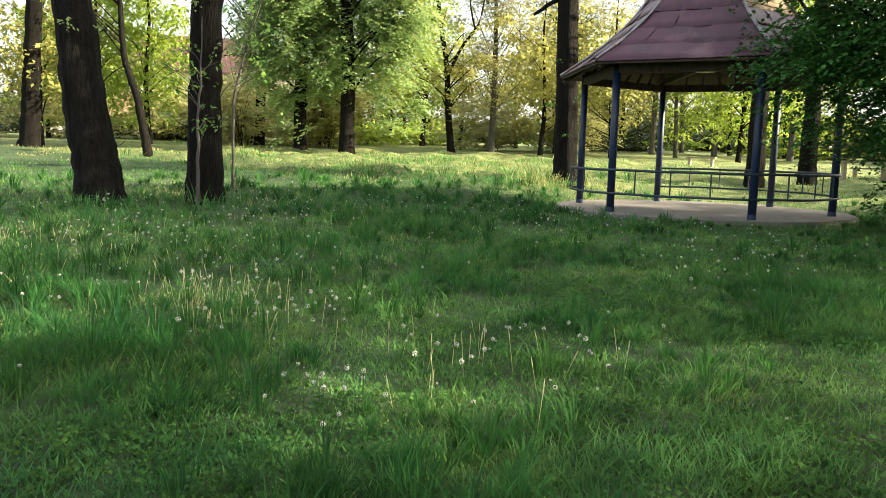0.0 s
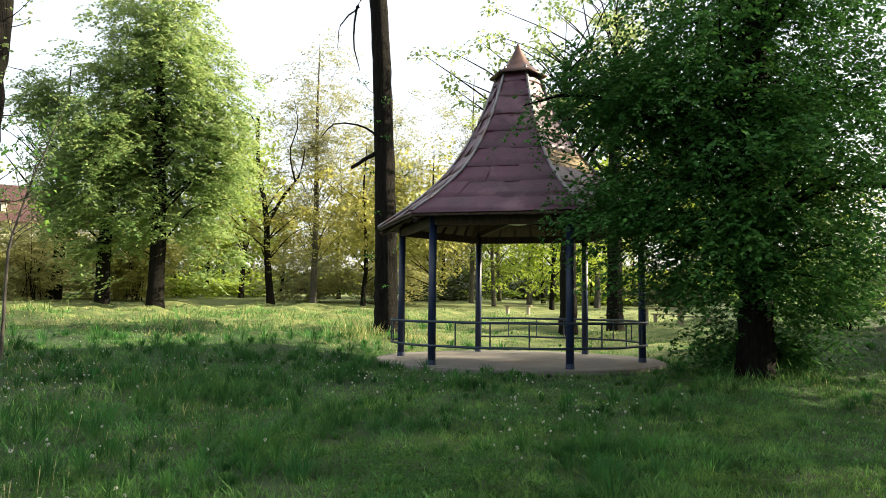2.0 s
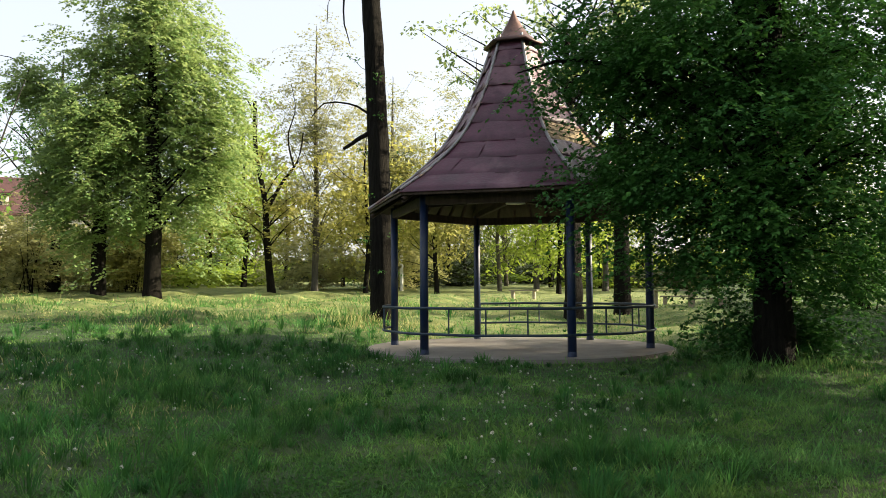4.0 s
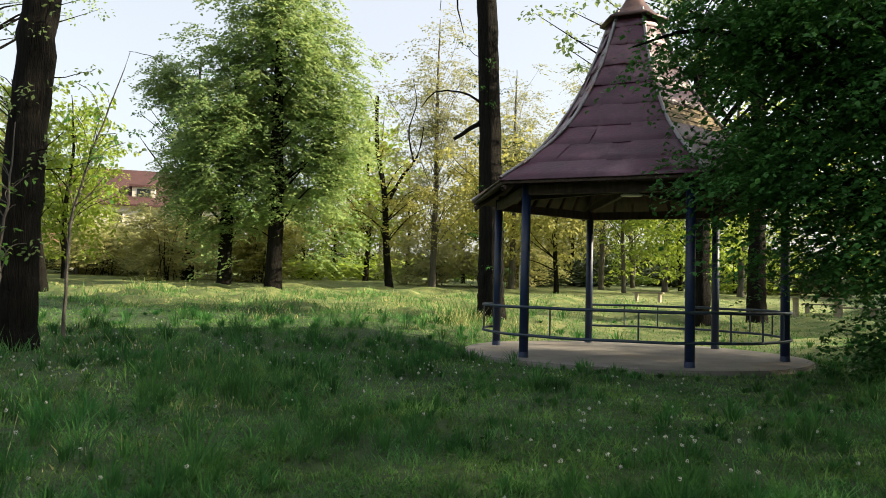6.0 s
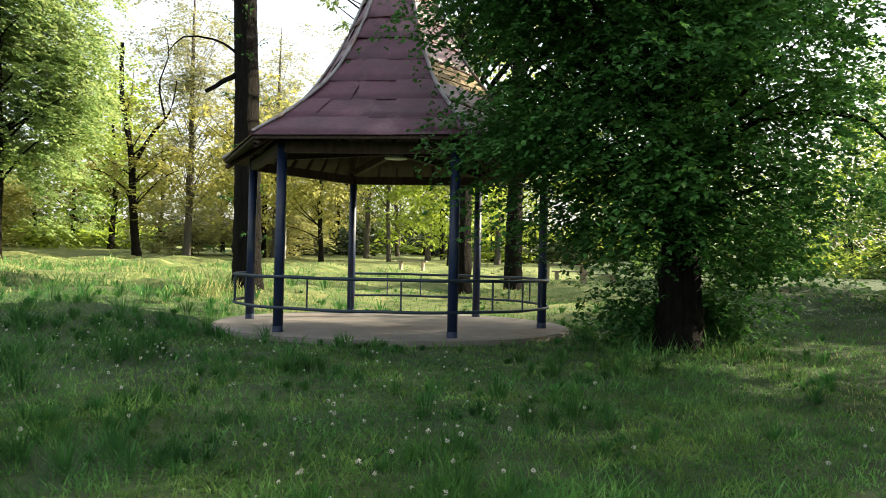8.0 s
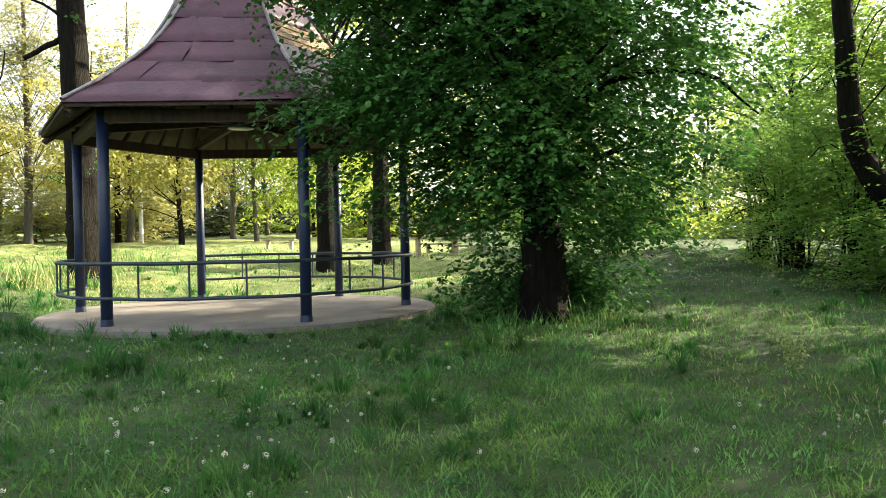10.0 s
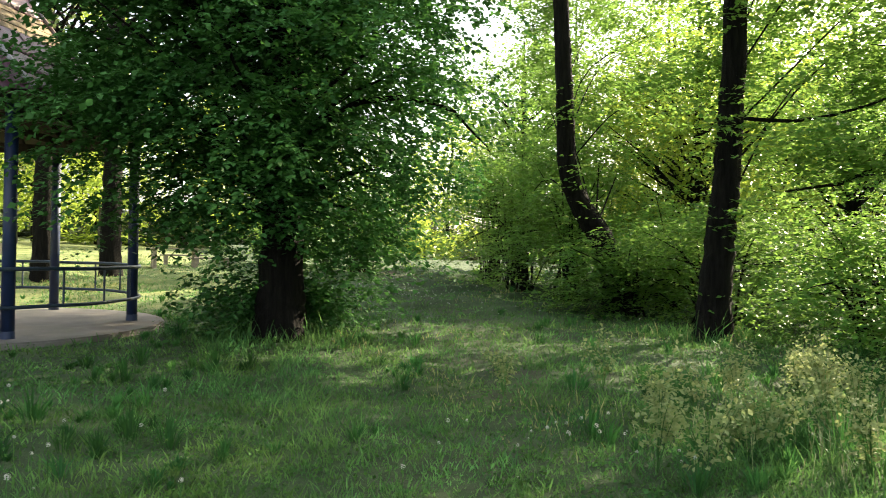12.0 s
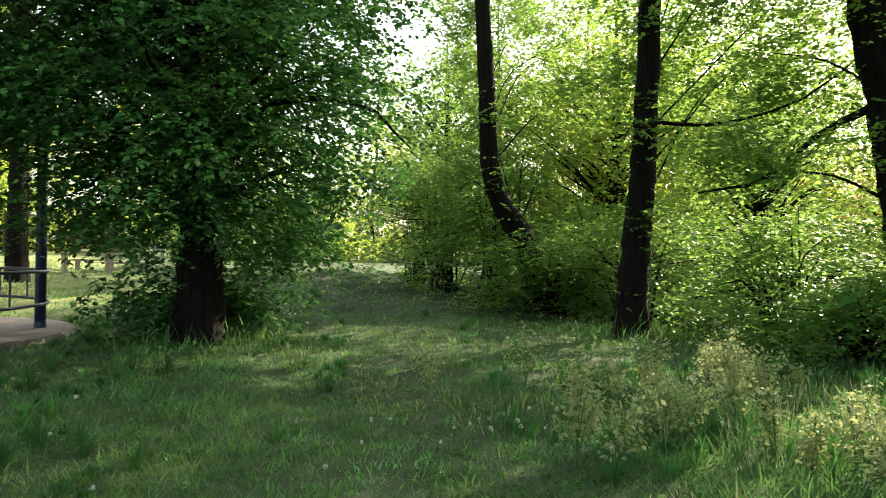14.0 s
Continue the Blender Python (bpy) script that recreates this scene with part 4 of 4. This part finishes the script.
# ---- houses beyond the hedge ----
def house(label, m, length, depth, eave, ridge, tile, dormer):
    root = thing("house", m, label, "house")
    part("wall", solid(-length / 2, -depth / 2, 0, length / 2, depth / 2, eave, bevel=0.02), PLASTER, root)
    o = 0.6
    v = [(-length / 2 - o, -depth / 2 - o, eave), (length / 2 + o, -depth / 2 - o, eave), (length / 2 + o, depth / 2 + o, eave), (-length / 2 - o, depth / 2 + o, eave), (-length / 2 + depth * 0.35, 0, ridge), (length / 2 - depth * 0.35, 0, ridge)]
    v = v + [(x, y, z - 0.18) for x, y, z in v[:4]]
    bm = bmesh.new()
    bv = [bm.verts.new(p) for p in v]
    for f in ((0, 1, 5, 4), (1, 2, 5), (2, 3, 4, 5), (3, 0, 4), (0, 6, 7, 1), (1, 7, 8, 2), (2, 8, 9, 3), (3, 9, 6, 0), (6, 9, 8, 7)):
        bm.faces.new([bv[i] for i in f])
    roof = part("roof", bm, tile, root)
    part("chimney", solid(length * 0.2, 0.3, ridge - 1.5, length * 0.2 + 0.6, 0.9, ridge + 0.8), PLASTER, roof)
    for k in range(4):
        for z in ([1.0, eave - 2.2] if eave > 5 else [1.0]):
            x = -length / 2 + length * (k + 0.5) / 4
            w = part("window", solid(x - 0.6, -depth / 2 - 0.04, z, x + 0.6, -depth / 2 + 0.05, z + 1.4), WHITEWASH, root)
            part("pane", solid(x - 0.5, -depth / 2 - 0.06, z + 0.1, x + 0.5, -depth / 2 - 0.03, z + 1.3, bevel=0.004), DARK_GLASS, w)
    if dormer:
        z = eave + 0.5
        d = part("dormer", solid(-1.2, -depth / 2 + 0.6, z, 1.2, 0, z + 1.5), PLASTER, root)
        part("dormer_roof", solid(-1.5, -depth / 2 + 0.3, z + 1.5, 1.5, 0, z + 1.75), tile, d)
        part("pane", solid(-0.7, -depth / 2 + 0.56, z + 0.25, 0.7, -depth / 2 + 0.62, z + 1.3, bevel=0.004), DARK_GLASS, d)
    return root


house("cream house with a hipped brown-red tile roof", pose(-64.2, 49.6, 1.5, 0, 0, 42), 20, 10, 8.0, 12.4, ROOF_TILE, True)
house("low house with a faded pink tile roof", pose(-60, 33, 1.6, 0, 0, 55), 14, 8, 2.2, 4.6, PINK_TILE, False)


# ---- park furniture ----
def picnic_table(m):
    root = thing("picnic_table", m, "weathered timber picnic table standing in the grass", "table")
    for k in range(3):
        part("board", solid(-1.0, -0.36 + 0.25 * k, 0.7, 1.0, -0.13 + 0.25 * k, 0.75), BENCH_WOOD, root)
    for x in (-0.75, 0.75):
        part("leg", solid(x - 0.06, -0.28, -0.1, x + 0.06, 0.28, 0.7), BENCH_WOOD, root)
    return root


def bench(m):
    root = thing("bench", m, "low backless timber bench in the grass", "bench", "benches by the table")
    part("seat", solid(-0.8, -0.16, 0.4, 0.8, 0.16, 0.46), BENCH_WOOD, root)
    for x in (-0.6, 0.6):
        part("leg", solid(x - 0.07, -0.13, -0.1, x + 0.07, 0.13, 0.4), BENCH_WOOD, root)
    return root


picnic_table(pose(4.0, 17.0, float(climb(4.0, 17.0)), 0, 0, 10))
seat = bench(pose(5.3, 16.3, float(climb(5.3, 16.3)), 0, 0, 15))
copy_thing(seat, pose(4.3, 18.4, float(climb(4.3, 18.4)), 0, 0, 8))
copy_thing(seat, pose(-3.5, 24.0, float(climb(-3.5, 24.0)), 0, 0, -10))


def white_post(m):
    root = thing("marker_post", m, "whitewashed round timber post on the far lawn", "post")
    smooth(part("shaft", tube([(0, 0, -0.2), (0, 0, 2.4), (0, 0, 2.45)], [0.13, 0.12, 0.05], 12), WHITEWASH, root))
    return root


white_post(pose(-13, 32, float(climb(-13, 32))))


# ---- grass and flowers ----
def meadow_points(rng, n, cx, cy, yaw0, yaw1, r0, r1):
    r = r0 * (r1 / r0) ** rng.random(n)
    a = np.radians(yaw0 + (yaw1 - yaw0) * rng.random(n))
    return cx - r * np.sin(a), cy + r * np.cos(a), r


def clear_of(x, y):
    ok = np.hypot(x, y) > PLATFORM_R + 0.06
    for tx, ty, tr in ((4.95, -2.75, 0.4), (-10.3, -8.45, 0.5), (-8.5, -7.45, 0.45), (-4.95, 5.1, 0.45)):
        ok &= np.hypot(x - tx, y - ty) > tr
    return ok


def tallness(x, y):
    t = 0.5 + 0.5 * lumps(x + 3, y - 5, 1.1) + 0.25 * lumps(x, y, 0.35)
    wild = np.clip((-1.0 - x) / 4, 0, 1) * np.clip((-3 - y) / 4, 0, 1)
    t = 0.032 + 0.05 * np.clip(t, 0, 1.3) + 0.1 * wild * np.clip(t, 0, 1)
    t *= 0.8 + 1.5 * np.clip(lumps(x - 5, y + 1, 0.27) - 0.15, 0, 1) * np.clip(lumps(x + 9, y + 6, 1.9) + 0.45, 0, 1)
    t *= np.clip(0.75 + path_distance(x, y) / 1.6, 0, 1)
    for tx, ty in ((4.95, -2.75), (-10.3, -8.45), (-8.5, -7.45), (-4.95, 5.1), (11.7, -3.9)):
        t += 0.16 * np.exp(-((x - tx) ** 2 + (y - ty) ** 2) / 0.9)
    t += np.clip((x - 5.6) / 2.5, 0, 1) * np.clip((-7.5 - y) / 2, 0, 1) * 0.045
    for tx, ty in ((-7, 7), (-10.5, 9.5), (-6.2, 11.5), (-14, 8), (-3, 13.5), (-9, 3.5), (-12.5, 3), (-16, 12), (-19, 6), (-22, 9.5), (-13.5, 14), (-9.5, 15.5), (-17.5, 2), (-24, 4)):
        t += 0.22 * np.exp(-((x - tx) ** 2 / 2.2 + (y - ty) ** 2 / 0.8))
    t += 0.25 * np.exp(-((x + 5.6) ** 2 + (y - 3.6) ** 2) / 0.9) + 0.03 * np.exp(-((np.hypot(x, y) - 3.65) / 0.15) ** 2)
    return t


TUFT = 12


def blades(name, label, mat, seed, n, scale, lean, keep=None, far=12):
    rng = np.random.default_rng(seed)
    h = n // (2 * TUFT)
    a = meadow_points(rng, h, 2.8, -19.0, -6, 62, 2.2, 40)
    b = meadow_points(rng, h, 3.1, -15.2, -66, 48, 2.0, 40)
    c = meadow_points(rng, h // 4, 3.0, -16.5, 0, 360, 0.5, 12)
    d = meadow_points(rng, h // 2, 3.1, -15.2, -66, -4, 4.0, 26)
    e = meadow_points(rng, h * far // 100, 2.8, -19.0, -4, 60, 17, 46)
    x, y, r = (np.repeat(np.concatenate(q), TUFT) for q in zip(a, b, c, d, e))
    vigour = np.repeat(np.clip(rng.lognormal(-0.08, 0.62, 2 * h + h // 4 + h // 2 + h * far // 100), 0.3, 2.6), TUFT)
    spread = (0.025 + 0.007 * r) * vigour
    ox, oy = rng.normal(size=len(x)), rng.normal(size=len(x))
    x, y = x + ox * spread, y + oy * spread
    ok = clear_of(x, y) & (rng.random(len(x)) < np.clip(0.93 + path_distance(x, y) * 0.4, 0, 1) - 0.75 * bare_earth(x, y))
    if keep is not None:
        ok &= keep(x, y, rng)
    x, y, r, ox, oy, vigour = (q[ok] for q in (x, y, r, ox, oy, vigour))
    m = len(x)
    tall = tallness(x, y) * (0.5 + 0.9 * rng.random(m)) * scale * vigour
    wide = (0.0024 + 0.00042 * np.maximum(r, 2)) * (0.7 + 0.6 * rng.random(m))
    yaw = rng.random(m) * 2 * np.pi
    tip = lean * tall * (0.3 + rng.random(m))
    ty = np.arctan2(oy, ox) + rng.normal(0, 0.7, m)
    z = ground_height(x, y) - 0.012
    cx, sx = np.cos(yaw) * wide, np.sin(yaw) * wide
    v = np.empty((m, 4, 3), np.float32)
    v[:, 0] = np.stack([x, y, z], 1)
    mx, my = x + 0.3 * tip * np.cos(ty), y + 0.3 * tip * np.sin(ty)
    v[:, 1] = np.stack([mx + cx, my + sx, z + 0.5 * tall], 1)
    v[:, 2] = np.stack([x + tip * np.cos(ty), y + tip * np.sin(ty), z + tall], 1)
    v[:, 3] = np.stack([mx - cx, my - sx, z + 0.5 * tall], 1)
    f = np.arange(4 * m).reshape(-1, 4)
    ob = part(name, (v.reshape(-1, 3), f), mat, None)
    return tagged(ob, label, "grass", kind="stuff")


blades("grass", "fresh green spring grass, longer round the trunks", GRASS_BLADE, 301, 295000, 0.85, 0.7)
blades("dry_grass", "pale seeding grass stalks among the green", DRY_BLADE, 302, 90000, 0.95, 0.5, lambda x, y, rng: (lumps(x + 1, y + 4, 1.6) + 0.5 * rng.random(len(x)) > 0.45) & ((x < -1.5) & (y < -4) & (rng.random(len(x)) < 0.4) | (y > 1) | (x > 5.5) & (rng.random(len(x)) < 0.4)), 130)


def ground_herbs():
    rng = np.random.default_rng(303)
    a = meadow_points(rng, 6000, 2.8, -19.0, -6, 62, 2.2, 22)
    b = meadow_points(rng, 6600, 3.1, -15.2, -66, 52, 2.0, 22)
    x, y, r = (np.concatenate(q) for q in zip(a, b))
    ok = clear_of(x, y) & (lumps(x - 4, y + 2, 0.6) + 0.9 * rng.random(len(x)) > 0.35)
    x, y, r = x[ok], y[ok], r[ok]
    c = np.stack([x, y, ground_height(x, y) + 0.01 + 0.3 * tallness(x, y)], 1)
    ob = part("ground_herbs", leaves(rng, c, 0.06 + 0.012 * r, 13, 0.026, 0.3, 0.1, 0.8), HERB_LEAF, None)
    return tagged(ob, "low broad-leaved herbs growing through the lawn", "herbs", kind="stuff")


ground_herbs()


def tussocks():
    """Rank dark tufts that stand out of the lawn, one fan of arched blades each."""
    rng = np.random.default_rng(311)
    a = meadow_points(rng, 2600, 2.8, -19.0, -6, 62, 2.2, 24)
    b = meadow_points(rng, 2600, 3.1, -15.2, -66, 52, 2.4, 24)
    x, y, r = (np.concatenate(q) for q in zip(a, b))
    wild = np.clip((0.5 - x) / 4, 0, 1) + np.clip((x - 5.2) / 2.5, 0, 1) * np.clip((-5 - y) / 3, 0, 1)
    ok = clear_of(x, y) & (path_distance(x, y) > 0.7) & (lumps(x + 5, y - 2, 0.8) + 0.9 * rng.random(len(x)) + 0.5 * wild > 0.75)
    x, y, r, wild = x[ok], y[ok], r[ok], wild[ok]
    big = np.clip(rng.lognormal(-0.1, 0.45, len(x)), 0.4, 2.2) * (0.75 + 0.45 * np.clip(wild, 0, 1))
    per = 34
    px, py, pr, pb = (np.repeat(q, per) for q in (x, y, r, big))
    n = len(px)
    way, far = rng.random(n) * 6.283, rng.random(n) ** 0.6
    bx, by = px + 0.05 * pb * far * np.cos(way), py + 0.05 * pb * far * np.sin(way)
    tall, reach = 0.17 * pb * (0.55 + 0.6 * rng.random(n)), 0.13 * pb * far * (0.5 + rng.random(n))
    w = (0.0026 + 0.00036 * np.maximum(pr, 2)) * (0.8 + 0.5 * rng.random(n))
    cx, sx = -np.sin(way) * w, np.cos(way) * w
    z = ground_height(bx, by) - 0.01
    v = np.empty((n, 4, 3), np.float32)
    mx, my = bx + 0.35 * reach * np.cos(way), by + 0.35 * reach * np.sin(way)
    v[:, 0] = np.stack([bx, by, z], 1)
    v[:, 1] = np.stack([mx + cx, my + sx, z + 0.62 * tall], 1)
    v[:, 2] = np.stack([bx + reach * np.cos(way), by + reach * np.sin(way), z + tall], 1)
    v[:, 3] = np.stack([mx - cx, my - sx, z + 0.62 * tall], 1)
    ob = part("grass_tussocks", (v.reshape(-1, 3), np.arange(4 * n).reshape(-1, 4)), TUFT_BLADE, None)
    return tagged(ob, "rank dark-green grass tussocks in the meadow", "grass", kind="stuff")


tussocks()

# middles and widths of the drifts of seed heads and bleached stalks
DRIFTS = [(-5.4, -12.9, 0.9), (-4.3, -12.7, 0.8), (-1.6, -14.4, 0.55), (-4.8, -9.6, 0.9), (2.0, -10.7, 0.6), (0.8, -16.2, 0.3), (1.1, -15.0, 0.5), (-0.6, -15.2, 0.5), (-6.6, -7.6, 0.8), (1.8, -10.2, 0.6), (0.3, -5.8, 0.9), (1.7, -7.5, 0.8), (2.0, -9.3, 0.6), (5.7, -9.4, 0.4), (6.0, -10.0, 0.4), (-7.5, -10.5, 1.0), (-3.0, -6.0, 1.2)]


def seed_stalks():
    """Thin bleached stalks standing in drifts above the green."""
    rng = np.random.default_rng(313)
    spots = [(-1.6, -14.5, 0.4, 60), (-0.7, -15.2, 0.4, 30), (1.0, -15.1, 0.45, 24), (-5.4, -12.9, 0.9, 36), (-3.0, -13.2, 0.8, 30), (7.7, -10.4, 0.5, 60), (8.6, -10.6, 0.7, 140), (7.0, -9.4, 0.6, 40), (9.6, -9.6, 0.8, 110)]
    x = np.concatenate([rng.normal(q[0], q[2], q[3]) for q in spots])
    y = np.concatenate([rng.normal(q[1], 0.8 * q[2], q[3]) for q in spots])
    out = []
    for px, py in zip(x, y):
        h, a, d = 0.14 + 0.17 * rng.random(), 6.283 * rng.random(), 0.02 + 0.07 * rng.random()
        z = float(ground_height(px, py)) - 0.02
        tip = (px + d * math.cos(a), py + d * math.sin(a))
        foot, top = np.array([px, py, z]), np.array([*tip, z + h])
        out.append(tube([foot + (top - foot) * q for q in (0, 0.7, 0.78, 0.9, 1.0)], [0.0018, 0.0015, 0.0036, 0.0032, 0.001], 4))
    ob = part("seed_stalks", merged(out), STALK, None)
    return tagged(ob, "bleached seeding grass stalks standing in drifts", "grass", kind="stuff")


seed_stalks()


def dandelions():
    rng = np.random.default_rng(77)
    h = 1100
    a = meadow_points(rng, h, 2.8, -19.0, -6, 62, 3.5, 26)
    b = meadow_points(rng, h // 2, 3.1, -15.2, -66, 52, 3.0, 26)
    x, y, r = (np.concatenate(q) for q in zip(a, b))
    keep = clear_of(x, y) & (0.5 * lumps(x + 11, y + 3, 1.3) + 0.5 * lumps(x, y + 9, 0.5) + 0.8 * rng.random(len(x)) - 0.12 * np.clip(x + 2, 0, 4) > 0.55) & (path_distance(x, y) > 0.7)
    x, y = [x[keep], rng.normal(9.7, 0.7, 150)], [y[keep], rng.normal(4.5, 2.4, 150)]
    for cx, cy, w in DRIFTS:
        n = int(12 + 34 * w) if cx < 0 or cy < -12 else int(8 + 16 * w)
        x.append(rng.normal(cx, w, n))
        y.append(rng.normal(cy, 0.75 * w, n))
    x, y = np.concatenate(x), np.concatenate(y)
    ok = clear_of(x, y)
    x, y = x[ok], y[ok]
    z = ground_height(x, y)
    tall = np.minimum(tallness(x, y), 0.2) + 0.08 + 0.13 * rng.random(len(x))
    heads, stems = [], []
    d = rng.normal(size=(26, 3))
    d /= np.linalg.norm(d, axis=1)[:, None]
    for px, py, pz, ht in zip(x, y, z, tall):
        c = np.array([px, py, pz + ht])
        q = np.linalg.qr(rng.normal(size=(3, 3)))[0]
        e = d @ q
        rad = (0.009 + 0.008 * rng.random()) * (0.45 if rng.random() < 0.3 else 1.0)
        s = np.cross(e, e[::-1] + 0.01)
        s /= np.linalg.norm(s, axis=1)[:, None]
        o = np.cross(e, s)
        t = c + e * rad * (0.75 + 0.35 * rng.random((len(e), 1)))
        w = rad * 0.3
        heads.append(np.stack([t - s * w, t - o * w, t + s * w, t + o * w], 1).reshape(-1, 3))
        stems.append(tube([(px, py, pz - 0.02), (px, py, pz + ht)], [0.002, 0.002], 3))
    hv = np.concatenate(heads)
    root = thing("dandelions", pose(0, 0, 0), "white dandelion seed heads scattered through the grass", "flowers", kind="stuff")
    part("seed_heads", (hv, np.arange(len(hv)).reshape(-1, 4)), DOWN, root, "round white seed heads")
    part("stalks", merged(stems), GRASS_BLADE, root)


dandelions()


# ---- weeds by the wood edge ----
WEED_LEAF = leaf_material("pale_weed_leaf", (0.13, 0.22, 0.07), (0.3, 0.36, 0.15), (0.4, 0.43, 0.18), 0.45, 0.6)


def weeds():
    rng = np.random.default_rng(55)
    root = thing("weeds", pose(0, 0, 0), "tall pale-leaved weeds among long grass", "weeds", kind="stuff")
    stems, bits = [], []
    for k in range(34):
        foot = np.array([6.0 + 4.6 * rng.random(), -11.6 + 4.2 * rng.random(), -0.03])
        h = 0.3 + 0.35 * rng.random()
        pts = []
        for j in range(6):
            a, d = rng.random() * 6.28, h * (0.1 + 0.3 * rng.random())
            top = np.array([d * math.cos(a), d * math.sin(a), h * (0.6 + 0.5 * rng.random())])
            line = foot + bend([(0, 0, 0), top * np.array([0.4, 0.4, 0.6]), top], 6)
            stems.append(tube(line, np.linspace(0.005, 0.002, 6), 4))
            pts += list(line[2:])
        bits.append(leaves(rng, pts, np.full(len(pts), 0.08), 10, 0.04, 0.8, 0.2))
    part("stalks", merged(stems), GRASS_BLADE, root)
    part("leafage", merged(bits), WEED_LEAF, root)


weeds()
